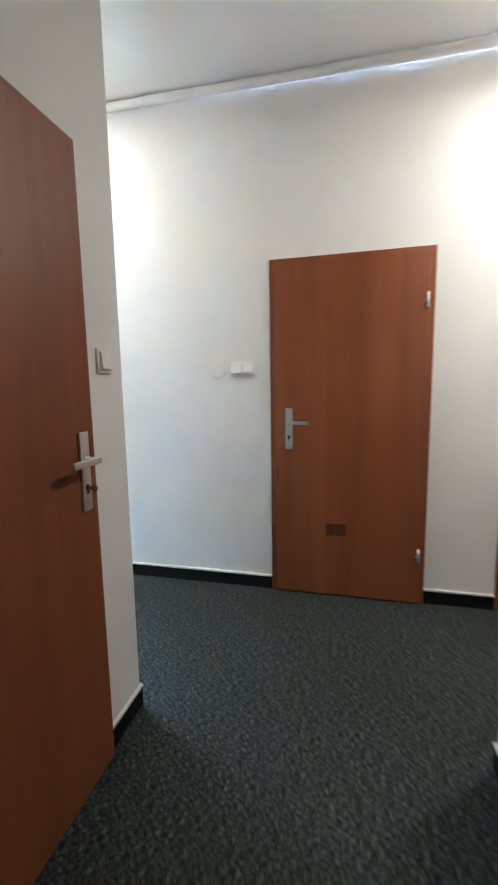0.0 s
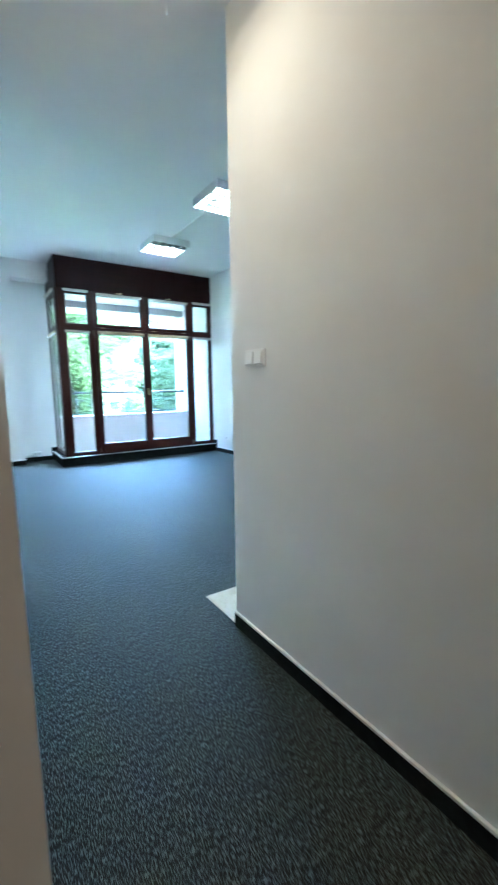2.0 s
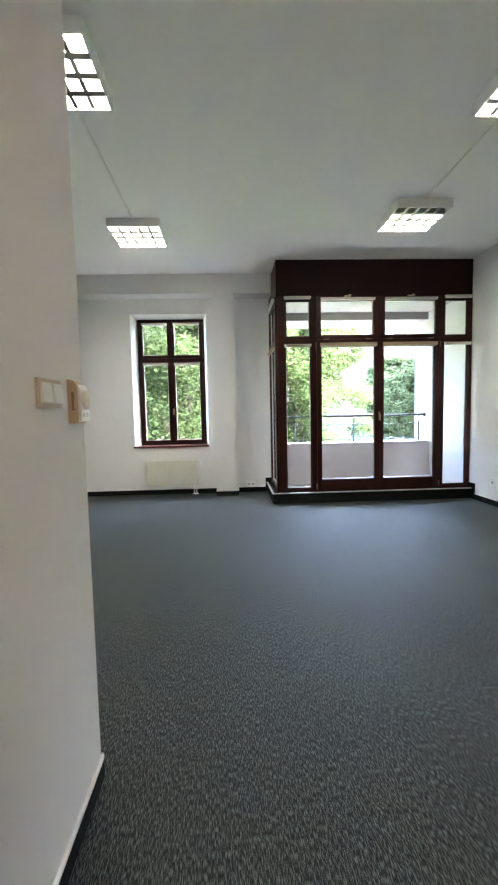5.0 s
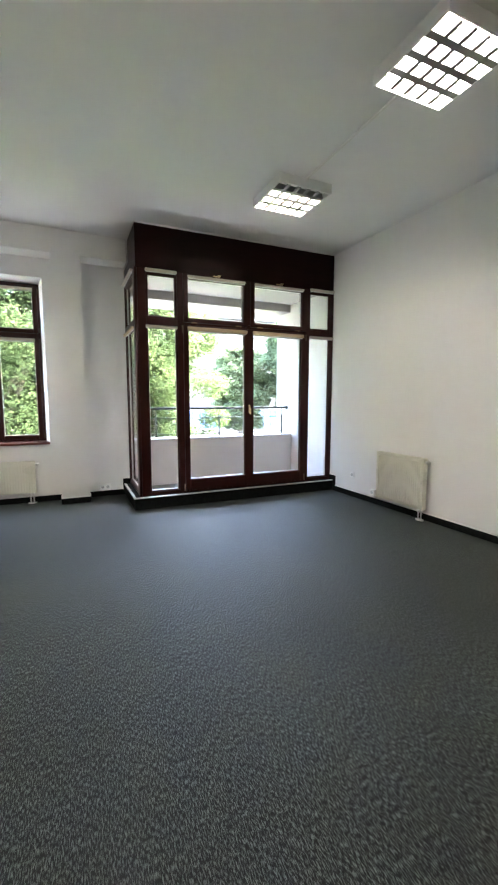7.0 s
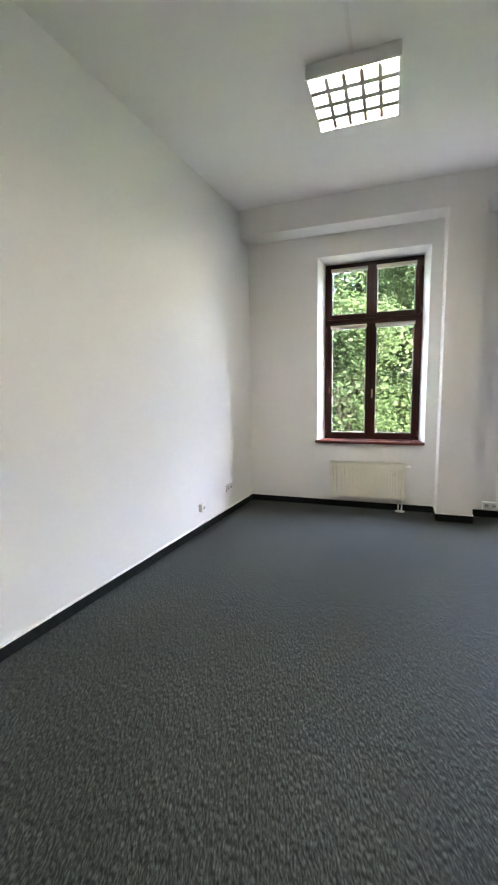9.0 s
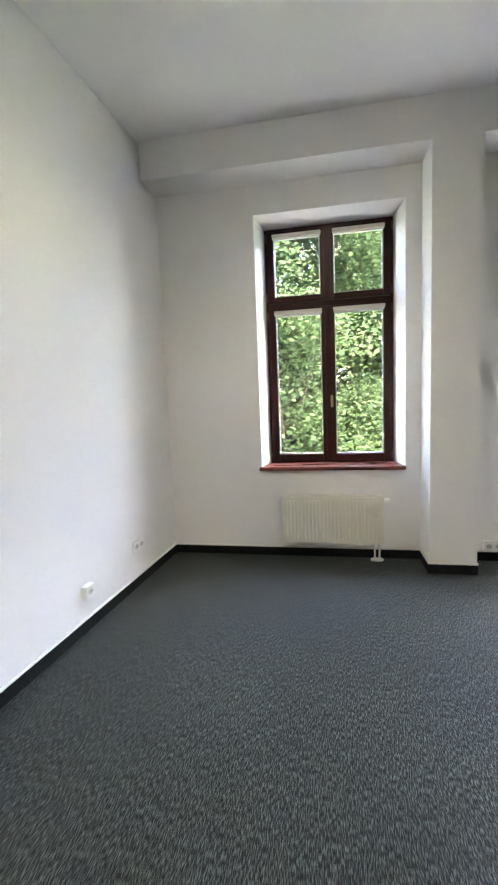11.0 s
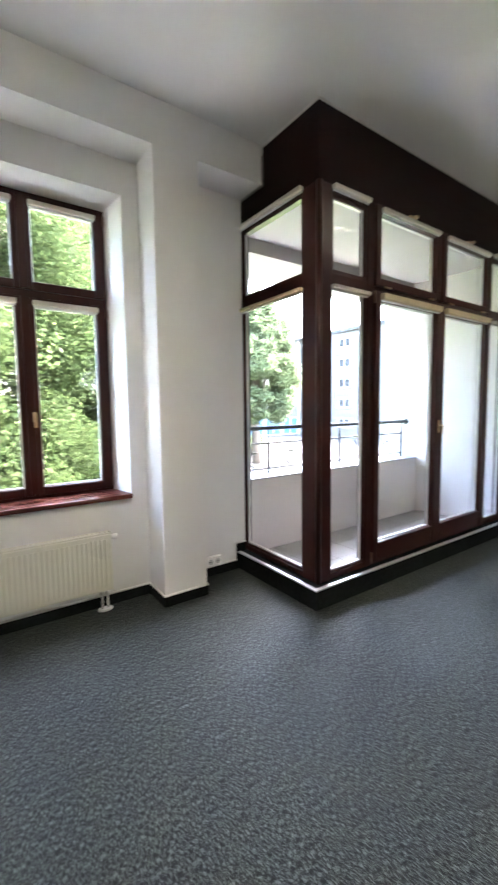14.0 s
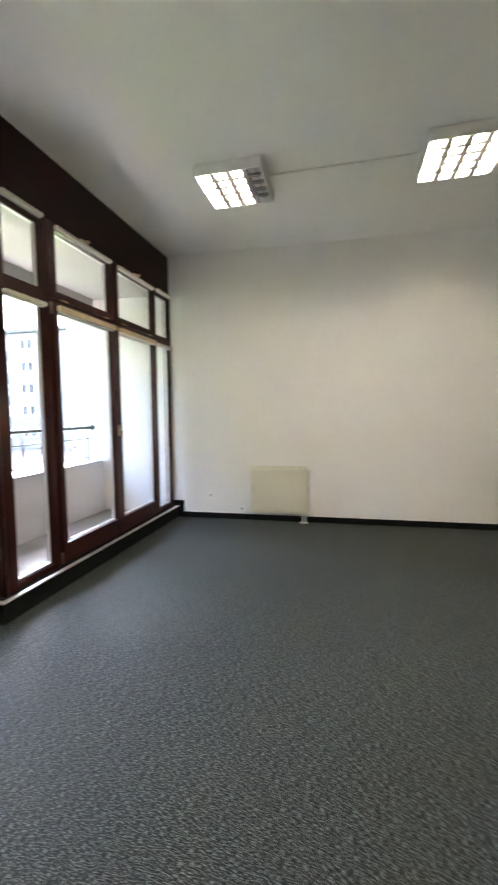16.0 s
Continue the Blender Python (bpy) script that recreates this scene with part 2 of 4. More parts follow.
# Grey puts the shade of the socket recess into the insert's colour.
M_RECESS_SHADE = mat("socket_recess_shade", (0.58, 0.58, 0.57), 0.4, var=0.03)
M_SWITCHFRAME = mat("yellowed_switch_frame", (0.66, 0.56, 0.45), 0.4, var=0.03)
M_BEIGE = mat("aged_beige_plastic", (0.62, 0.48, 0.34), 0.4, var=0.04, scale=6)
M_LAMPBODY = mat("white_lamp_enamel", (0.78, 0.78, 0.76), 0.4, var=0.02)
M_LOUVRE = mat("satin_louvre", (0.27, 0.27, 0.26), 0.4, var=0.02)
M_TUBE = glow_material("lit_tube", (1.0, 0.93, 0.80), TUBE)
M_TUBEOFF = mat("unlit_tube", (0.75, 0.75, 0.73), 0.3, var=0.01)
M_BOWL = glow_material("warm_glass_bowl", (1.0, 0.60, 0.30), BOWL)
M_MARBLE = marble_material()
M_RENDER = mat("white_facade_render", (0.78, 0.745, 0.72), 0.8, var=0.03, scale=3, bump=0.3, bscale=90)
# Facade render again, darkened: the soffit's underside shade is put into its colour.
M_RENDER_SHADE = mat("soffit_render_shaded", (0.42, 0.405, 0.39), 0.8, var=0.03, scale=3, bump=0.2, bscale=90)
M_ROOF = mat("dark_roof_felt", (0.06, 0.06, 0.062), 0.8, var=0.15, scale=0.5)
M_CAP = mat("zinc_cap", (0.45, 0.46, 0.46), 0.45, metal=0.4, var=0.08, scale=8)
M_RAIL = mat("dark_green_rail_paint", (0.030, 0.042, 0.042), 0.4, var=0.1, scale=20)
M_TILE = tile_material()
M_GROUT = mat("dark_grout", (0.14, 0.135, 0.13), 0.9, var=0.1, scale=30)
M_GRASS = mat("grass_ground", (0.05, 0.10, 0.02), 0.9, color2=(0.10, 0.16, 0.04), scale=0.6, bump=0.5, bscale=20)
M_ASPHALT = mat("asphalt", (0.05, 0.05, 0.052), 0.85, color2=(0.075, 0.075, 0.075), scale=1.2, bump=0.5, bscale=60)
M_BOUNCE = mat("bounce_concrete", (0.10, 0.098, 0.093), 0.85, var=0.12, scale=2, bump=0.3, bscale=30)
M_BARK = mat("bark", (0.06, 0.045, 0.032), 0.9, color2=(0.13, 0.10, 0.075), scale=3, stretch=(6, 6, 1), bump=0.8, bscale=14)
M_LEAF1 = leaf_material("ash_leaf", (0.040, 0.066, 0.027), (0.074, 0.110, 0.042))
M_LEAF2 = leaf_material("robinia_leaf", (0.085, 0.125, 0.05), (0.13, 0.18, 0.07))
# Haze over the far trees is put into this paler, flatter leaf colour.
M_LEAF_HAZE = leaf_material("hazed_leaf", (0.12, 0.165, 0.095), (0.185, 0.235, 0.13))
M_FACADE = mat("pale_facade", (0.140, 0.132, 0.120), 0.8, var=0.04, scale=0.4)
M_FWIN = mat("far_window_glass", (0.050, 0.053, 0.052), 0.5, var=0.25, scale=0.3, spec=0.06)
M_BLUEGLASS = mat("blue_shop_glazing", (0.06, 0.16, 0.32), 0.15, var=0.2, scale=0.4)
M_BIKEFRAME = mat("red_bike_paint", (0.45, 0.03, 0.03), 0.35, var=0.05)
M_RUBBER = mat("black_rubber", (0.02, 0.02, 0.02), 0.7, var=0.1)

# ---- mesh helpers ----


def box(bm, x0, x1, y0, y1, z0, z1, bevel=0.0):
    v = [bm.verts.new((x, y, z)) for z in (z0, z1) for x, y in ((x0, y0), (x1, y0), (x1, y1), (x0, y1))]
    f = [bm.faces.new([v[i] for i in q]) for q in ((3, 2, 1, 0), (4, 5, 6, 7), (0, 1, 5, 4), (1, 2, 6, 5), (2, 3, 7, 6), (3, 0, 4, 7))]
    if bevel:
        edges = list({e for q in f for e in q.edges})
        bmesh.ops.bevel(bm, geom=edges, offset=bevel, segments=2, affect='EDGES', profile=0.6)
    return bm


def prism(bm, pts, axis, a, b):
    """A polygon extruded from a to b along an axis. pts lie in the other two axes, in their order."""
    def at(p, h):
        c = list(p)
        c.insert("xyz".index(axis), h)
        return c
    lo = [bm.verts.new(at(p, a)) for p in pts]
    hi = [bm.verts.new(at(p, b)) for p in pts]
    fs = [bm.faces.new(lo), bm.faces.new(hi)]
    n = len(pts)
    fs += [bm.faces.new((lo[i], lo[(i + 1) % n], hi[(i + 1) % n], hi[i])) for i in range(n)]
    bmesh.ops.recalc_face_normals(bm, faces=fs)
    return bm


def rod(bm, p, q, r0, r1=None, seg=10):
    """A tapered round bar from p to q."""
    r1 = r0 if r1 is None else r1
    p, q = Vector(p), Vector(q)
    d = (q - p).normalized()
    u = d.orthogonal().normalized()
    w = d.cross(u)
    rings = []
    for c, r in ((p, r0), (q, r1)):
        rings.append([bm.verts.new(c + r * (math.cos(6.28319 * i / seg) * u + math.sin(6.28319 * i / seg) * w)) for i in range(seg)])
    fs = [bm.faces.new((rings[0][i], rings[0][(i + 1) % seg], rings[1][(i + 1) % seg], rings[1][i])) for i in range(seg)]
    for f in fs:
        f.smooth = True
    bm.faces.new(rings[0][::-1])
    bm.faces.new(rings[1])
    return bm


def lathe(bm, prof, c, seg=24, axis='z'):
    """A profile of (radius, height) turned about an axis through c."""
    rings = []
    for r, h in prof:
        ring = []
        for i in range(seg):
            a = 6.283185 * i / seg
            x, y = r * math.cos(a), r * math.sin(a)
            off = {'z': (x, y, h), 'x': (h, x, y), 'y': (x, h, y)}[axis]
            ring.append(bm.verts.new(Vector(c) + Vector(off)))
        rings.append(ring)
    for a, b in zip(rings, rings[1:]):
        for i in range(seg):
            f = bm.faces.new((a[i], a[(i + 1) % seg], b[(i + 1) % seg], b[i]))
            f.smooth = True
    bm.faces.new(rings[0])
    bm.faces.new(rings[-1])
    bmesh.ops.recalc_face_normals(bm, faces=bm.faces[:])
    return bm


def part(name, bm, material, parent=None, label=""):
    me = bpy.data.meshes.new(name)
    bm.to_mesh(me)
    bm.free()
    me.materials.append(material)
    ob = new(name, me)
    ob.parent = parent
    if label:
        tagged(ob, label)
    return ob


def empty(name, label, category, group="", kind="", at=(0, 0, 0)):
    ob = tagged(new(name), label, category, group, kind)
    ob.empty_display_size = 0.1
    ob.location = at
    return ob


def B():
    return bmesh.new()


def cube(name, dims, material, parent=None, label="", bevel=0.0):
    return part(name, box(B(), *dims, bevel=bevel), material, parent, label)


def structure(name, bm, material, label, category):
    return tagged(part(name, bm, material), label, category, kind="structure")


# ---- setting ----
XW, XE, YN, ZC = -0.04, 6.13, 8.82, 3.594      # room: west, east, recess back wall, ceiling
XL, XR = 1.95, 3.05                             # passage walls
YS, YB = 0.665, 3.31                            # passage south corner, end of the passage wall
XW2, XE2 = -0.45, 6.31                          # south ends of the slightly skewed side walls
YF = 8.52                                       # face of pier and beam
ZD, ZH = 3.105, 3.052                            # dropped ceiling, hall ceiling

structure("floor", box(B(), -2.2, 6.4, -3.4, 9.0, -0.3, 0.0), M_CARPET, "charcoal flecked loop-pile carpet floor", "floor")

bm = B()
box(bm, -2.2, XL, 0.80, YB, 0, ZC)
box(bm, -2.2, 0.815, YS, 0.80, 0, ZC)
box(bm, 1.735, XL, YS, 0.80, 0, ZC)
box(bm, 0.815, 1.735, YS, 0.80, 2.05, ZC)
structure("wall_passage_west", bm, M_WALL, "smooth white painted block of wall beside the passage", "wall")
bm = B()
box(bm, XR, XE2, 1.75, 2.02, 0, ZC)
box(bm, XR, 3.25, 0.304, 1.75, 0, ZC)
box(bm, XR, 3.25, -0.616, 0.304, 2.05, ZC)
box(bm, XR, 3.25, -1.0, -0.616, 0, ZC)
box(bm, XR, 3.25, -1.92, -1.0, 2.05, ZC)
box(bm, XR, 3.25, -3.3, -1.92, 0, ZC)
structure("wall_passage_east", bm, M_WALL, "smooth white painted passage wall with door openings", "wall")
# Unseen slab, added so that no daylight leaks under the doors.
structure("wall_behind_doors", box(B(), 3.252, 3.4, -3.3, 1.748, -0.3, ZC), M_WALL, "unseen slab added behind the doors to stop light leaking in", "wall")
structure("wall_hall_south", box(B(), -2.2, XL, -3.3, -0.67, 0, ZC), M_WALL, "smooth white painted wall beside the entrance hall", "wall")
structure("wall_hall_west", box(B(), -2.4, -2.2, -0.7, 0.7, 0, ZC), M_WALL, "plain white wall closing the hall", "wall")
structure("wall_hall_end", box(B(), XL, XR, -3.5, -3.3, 0, ZC), M_WALL, "plain white wall closing the passage", "wall")
structure("wall_west", prism(B(), [(XW, YN + 0.002), (XW2, YB), (XW2 - 0.3, YB), (XW - 0.3, YN + 0.002)], 'z', 0, ZC), M_WALL, "plain white painted room wall", "wall")
structure("wall_east", prism(B(), [(XE, 9.35), (XE, 7.8), (XE2, 1.75), (XE2 + 0.3, 1.75), (XE + 0.3, 9.35)], 'z', 0, ZC), M_WALL, "plain white painted room wall behind the radiator", "wall")

bm = B()
prism(bm, [(XW, YN), (0.84, YN), (0.895, 9.07), (0.895, 9.35), (XW, 9.35)], 'z', 0, ZC)
prism(bm, [(2.098, YN), (3.16, YN), (3.16, 9.35), (2.045, 9.35), (2.045, 9.07)], 'z', 0, ZC)
prism(bm, [(YN, 3.042), (9.07, 3.012), (9.35, 3.012), (9.35, ZC), (YN, ZC)], 'x', 0.84, 2.098)
box(bm, 0.84, 2.098, YN, 9.35, 0, 0.80)
box(bm, XW, 3.16, YF, YN, 3.29, ZC)
box(bm, 2.225, 2.58, YF, YN, 0, 3.29)
structure("wall_north", bm, M_WALL, "white window wall with recess, projecting pier and beam", "wall")

structure("ceiling", box(B(), XW2 - 0.3, XE2 + 0.3, YB, 9.35, ZC, ZC + 0.25), M_CEIL, "matt white flat room ceiling", "ceiling")
bm = B()
box(bm, XL, XE2, 1.612, YB, ZD, ZC + 0.25)
structure("ceiling_passage", bm, M_CEIL, "matt white lowered ceiling over the passage", "ceiling")
structure("ceiling_hall", prism(B(), [(1.612, ZH), (-3.5, ZH - 0.117), (-3.5, ZC + 0.25), (1.612, ZC + 0.25)], 'x', -2.4, XR + 0.2), M_CEIL, "matt white hall ceiling", "ceiling")
bm = B()
rod(bm, (XR - 0.024, -3.3, ZH - 0.138), (XR - 0.024, 1.605, ZH - 0.026), 0.024, seg=18)
structure("cornice", bm, M_CAULK, "white half-round cornice pipe along the hall ceiling", "cornice")


def skew_skirting(p, q, n, h=0.08):
    """The same edging along a slanting wall from p to q; n: which way along x the room lies."""
    def strip(name, d, z0, z1, material, parent=None):
        return part(name, prism(B(), [p, q, (q[0] + n * d, q[1]), (p[0] + n * d, p[1])], 'z', z0, z1), material, parent)
    s = strip("baseboard", 0.008, 0.0, h, M_SKIRT)
    tagged(s, "dark grey carpet skirting strip with white caulk line", "baseboard", kind="structure")
    strip("caulk_line", 0.012, h, h + 0.011, M_CAULK, s)


def skirting(p, q, nx, ny, h=0.08):
    """Dark carpet edging with a thin line of white caulk on top, along p to q, standing off the wall by its normal."""
    t = 0.008
    x0, x1 = sorted((p[0], q[0]))
    y0, y1 = sorted((p[1], q[1]))

    def strip(name, d, z0, z1, material, parent=None):
        a = (x0 + min(0, nx * d), x1 + max(0, nx * d), y0 + min(0, ny * d), y1 + max(0, ny * d), z0, z1)
        return cube(name, a, material, parent)
    s = strip("baseboard", t, 0.0, h, M_SKIRT)
    tagged(s, "dark grey carpet skirting strip with white caulk line", "baseboard", kind="structure")
    strip("caulk_line", t + 0.004, h, h + 0.011, M_CAULK, s)


skirting((XL, YS), (XL, YB), 1, 0)
skirting((1.735, YS), (XL + 0.008, YS), 0, -1)
skirting((-2.2, YS), (0.815, YS), 0, -1)
skirting((XR, 0.304), (XR, 2.02), -1, 0)
skirting((XR, -1.0), (XR, -0.616), -1, 0)
skirting((XR - 0.008, 2.02), (XE2, 2.02), 0, 1)
skew_skirting((XE2 - 0.008, 2.02), (XE, 7.72), -1)
skirting((XW2, YB), (XL + 0.008, YB), 0, 1)
skew_skirting((XW2, YB), (XW, YN), 1)
skirting((XW, YN), (2.225, YN), 0, -1)
skirting((2.225, YF - 0.008), (2.225, YN), -1, 0)
skirting((2.225, YF), (2.588, YF), 0, -1)
skirting((2.58, YF), (2.58, YN), 1, 0)
skirting((2.58, YN), (3.06, YN), 0, -1)
skirting((-2.2, -0.67), (XL + 0.008, -0.67), 0, 1)
skirting((XL, -3.3), (XL, -0.67), 1, 0)
skirting((3.06, YN), (3.16, YN), 0, -1, 0.24)
skirting((XE, 7.72), (XE, 7.9), -1, 0, 0.24)

thr = structure("threshold", box(B(), XR + 0.004, 4.25, 2.032, 2.404, 0.0, 0.007, bevel=0.002), M_MARBLE, "polished cream marble floor threshold slab", "threshold")

# step in front of the balcony glazing
step = empty("platform", "low carpeted step with aluminium nosing under the balcony glazing", "step", kind="structure")
bm = B()
box(bm, 3.085, XE, 7.805, 8.0, 0, 0.150)
box(bm, 3.085, 3.25, 8.0, YN, 0, 0.150)
part("riser", bm, M_SKIRT, step)
bm = B()
box(bm, 3.072, XE, 7.792, 7.825, 0.150, 0.163, bevel=0.003)
box(bm, 3.072, 3.105, 7.825, YN, 0.150, 0.163, bevel=0.003)
part("nosing", bm, M_ALU, step, "pale aluminium stair nosing")
bm = B()
box(bm, 3.105, XE, 7.825, 8.0, 0.150, 0.160)
box(bm, 3.105, 3.25, 8.0, YN, 0.150, 0.160)
part("tread", bm, M_SKIRT, step)

# ---- doors ----


def door(name, length, label, patch=False, keys=False, lock=0.118):
    """Flush door in a narrow veneered frame, built along x from 0 (lock side) to length, its face towards -y at y = 0."""
    d = empty(name, label, "door", kind="structure")
    H = 2.05
    fw = 0.045
    bm = B()
    box(bm, 0, fw, -0.012, 0.11, 0, H, bevel=0.004)
    box(bm, length - fw, length, -0.012, 0.11, 0, H, bevel=0.004)
    box(bm, fw, length - fw, -0.012, 0.11, H - fw, H, bevel=0.004)
    part("door_frame", bm, M_VENEER, d)
    leaf = part("door_leaf", box(B(), fw - 0.012, length - fw + 0.012, -0.030, 0.012, 0.008, H - fw + 0.012, bevel=0.003), M_VENEER, d)
    px = lock
    handle = part("door_handle", box(B(), px - 0.021, px + 0.021, -0.038, -0.029, 0.93, 1.178, bevel=0.002), M_STEEL, leaf, "brushed steel long plate handle")
    bm = B()
    rod(bm, (px, -0.036, 1.092), (px, -0.082, 1.092), 0.010, seg=14)
    box(bm, px - 0.012, px + 0.122, -0.090, -0.076, 1.081, 1.103, bevel=0.004)
    part("lever", bm, M_STEEL, leaf)
    bm = B()
    lathe(bm, [(0.009, -0.0405), (0.009, -0.036)], (px, 0, 1.005), seg=16, axis='y')
    box(bm, px - 0.004, px + 0.004, -0.0405, -0.036, 0.985, 1.0)
    part("keyhole", bm, M_BLACK, leaf)
    if keys:
        bm = B()
        box(bm, px - 0.0015, px + 0.0015, -0.056, -0.038, 0.997, 1.009)
        lathe(bm, [(0.004, -0.0015), (0.011, -0.0015), (0.011, 0.0015), (0.004, 0.0015)], (px, -0.063, 1.003), seg=16, axis='x')
        part("key", bm, M_BRASS, leaf)
    for z in (0.30, 1.76):
        bm = B()
        rod(bm, (length - fw + 0.004, -0.034, z - 0.035), (length - fw + 0.004, -0.034, z + 0.045), 0.008, seg=12)
        rod(bm, (length - fw - 0.012, -0.030, z - 0.005), (length - fw + 0.004, -0.034, z - 0.005), 0.006, seg=8)
        part("hinge", bm, M_STEEL, d)
    if patch:
        bm = B()
        box(bm, 0.345, 0.398, -0.0312, -0.0296, 0.395, 0.470)
        box(bm, 0.402, 0.462, -0.0312, -0.0296, 0.395, 0.470)
        part("old_label_mark", bm, M_PATCH, leaf, "dark rectangular stain on the veneer")
        bm = B()
        prism(bm, [(0.040, 0.86), (0.052, 0.80), (0.050, 0.70), (0.043, 0.74)], 'y', -0.0311, -0.0296)
        part("scuff", bm, M_PATCH, leaf)
    return d


door_b = door("door_1", 0.92, "closed reddish-brown veneer door with steel handle", patch=True)
door_b.matrix_basis = pose(XR, 0.304, 0, 0, 0, -90)
door_c = door("door_2", 0.92, "closed reddish-brown veneer door in the passage wall")
door_c.matrix_basis = pose(XR, -1.0, 0, 0, 0, -90)
door_a = door("door_3", 0.92, "closed brown veneer door with key in steel lock", keys=True, lock=0.085)
# mirrored: the lock side is next to the switch
for o in door_a.children_recursive:
    if o.type == 'MESH':
        me = o.data
        me.transform(Matrix.Scale(-1, 4, (1, 0, 0)))
        me.flip_normals()
door_a.matrix_basis = pose(1.735, YS, 0)

# ---- casement window ----


def frame_ring(bm, x0, x1, z0, z1, w, y0, y1, bevel=0.006):
    """Four bars of width w round an upright rectangle."""
    box(bm, x0, x0 + w, y0, y1, z0, z1, bevel=bevel)
    box(bm, x1 - w, x1, y0, y1, z0, z1, bevel=bevel)
    box(bm, x0 + w - 0.001, x1 - w + 0.001, y0, y1, z0, z0 + w, bevel=bevel)
    box(bm, x0 + w - 0.001, x1 - w + 0.001, y0, y1, z1 - w, z1, bevel=bevel)


def pane_of(parent, dims, axis='y'):
    p = cube("pane", dims, M_GLASS, parent)
    p.visible_shadow = False
    return p


def blind(parent, x0, x1, y, z, depth=0.034, height=0.030, roll=None, along='x'):
    """A roller-blind cassette with its rolled fabric and bottom bar; y is the face that it stands on, towards the room."""
    bm = B()
    a, b2 = (y - depth, y)
    if along == 'x':
        box(bm, x0, x1, a, b2, z - height, z, bevel=0.008)
        c = part("blind_cassette", bm, roll or M_BLIND, parent, "pale roller-blind cassette, rolled up")
        cube("bottom_bar", (x0 + 0.006, x1 - 0.006, y - 0.012, y - 0.004, z - height - 0.012, z - height), M_SPACER, c, bevel=0.002)
    else:
        box(bm, a, b2, x0, x1, z - height, z, bevel=0.008)
        c = part("blind_cassette", bm, roll or M_BLIND, parent, "pale roller-blind cassette, rolled up")
        cube("bottom_bar", (y - 0.012, y - 0.004, x0 + 0.006, x1 - 0.006, z - height - 0.012, z - height), M_SPACER, c, bevel=0.002)
    return c


win = empty("window_1", "tall mahogany four-light casement window, shut, with rolled-up blinds", "window", kind="structure")
FX0, FX1, FZ0, FZ1 = 0.895, 2.045, 0.832, 3.012
bm = B()
frame_ring(bm, FX0, FX1, FZ0, FZ1, 0.042, 9.085, 9.16)
box(bm, FX0 + 0.04, FX1 - 0.04, 9.080, 9.16, 2.275, 2.350, bevel=0.006)
part("window_frame", bm, M_MAHOG, win)
XM = 0.5 * (FX0 + FX1) - 0.006
for x0, x1, z0, z1 in ((FX0 + 0.03, XM - 0.002, 2.338, FZ1 - 0.03), (XM + 0.002, FX1 - 0.03, 2.338, FZ1 - 0.03),
                       (FX0 + 0.03, XM - 0.002, FZ0 + 0.025, 2.287), (XM + 0.002, FX1 - 0.03, FZ0 + 0.025, 2.287)):
    bm = B()
    frame_ring(bm, x0, x1, z0, z1, 0.060, 9.058, 9.13, bevel=0.008)
    sash = part("sash", bm, M_MAHOG, win)
    bm = B()
    frame_ring(bm, x0 + 0.058, x1 - 0.058, z0 + 0.058, z1 - 0.058, 0.010, 9.088, 9.112, bevel=0.0)
    part("glazing_spacer", bm, M_SPACER, sash)
    pane_of(sash, (x0 + 0.058, x1 - 0.058, 9.096, 9.102, z0 + 0.058, z1 - 0.058))
    blind(sash, x0 + 0.048, x1 - 0.048, 9.058, z1 - 0.022 - (0.012 if z1 > 2.5 else 0.0), depth=0.030, height=0.036)
    for hz in (z0 + 0.05, z1 - 0.06):
        hx = x0 - 0.016 if x0 < 1.2 else x1 + 0.016
        bm = B()
        rod(bm, (hx, 9.052, hz - 0.035), (hx, 9.052, hz + 0.035), 0.008)
        part("hinge_cap", bm, M_HINGE, sash)
bm = B()
box(bm, XM - 0.026, XM + 0.030, 9.046, 9.06, 0.87, 2.28, bevel=0.005)
box(bm, XM - 0.026, XM + 0.030, 9.046, 9.06, 2.345, 2.975, bevel=0.005)
part("meeting_stile", bm, M_MAHOG, win)
bm = B()
box(bm, XM + 0.012, XM + 0.036, 9.036, 9.047, 1.40, 1.47, bevel=0.003)
rod(bm, (XM + 0.024, 9.04, 1.448), (XM + 0.024, 9.008, 1.448), 0.007)
box(bm, XM + 0.014, XM + 0.034, 8.998, 9.012, 1.36, 1.458, bevel=0.005)
part("window_handle", bm, M_BRASS, win, "champagne brass window handle")
part("window_sill", box(B(), 0.818, 2.10, 8.79, 9.085, 0.802, 0.836, bevel=0.008), M_SILLWOOD, win, "polished mahogany sill board")

# ---- balcony glazing ----
gl = empty("window_2", "dark mahogany corner glazing with double balcony door and transom lights", "balcony glazing", kind="structure")
Y0, Y1 = 7.872, 7.955
ZB, ZT0, ZT1, ZU = 0.160, 2.375, 2.455, 3.052
# hood panels
bm = B()
box(bm, 3.180, XE, 7.885, 7.95, ZU, ZC - 0.004)
box(bm, 3.180, 3.245, 7.95, YF, ZU, ZC - 0.004)
box(bm, 3.180, 3.245, YF, YN + 0.07, ZU, 3.287)
part("hood_panel", bm, M_DARKPANEL, gl, "near-black mahogany panel up to the ceiling")
bm = B()
box(bm, 3.172, XE, 7.876, 7.886, ZC - 0.014, ZC - 0.002)
box(bm, 3.172, 3.182, 7.886, YF, ZC - 0.014, ZC - 0.002)
part("sealant_line", bm, M_CAULK, gl)


def post(name, dims, bevel=0.008):
    return part(name, box(B(), *dims, bevel=bevel), M_MAHOG, gl)


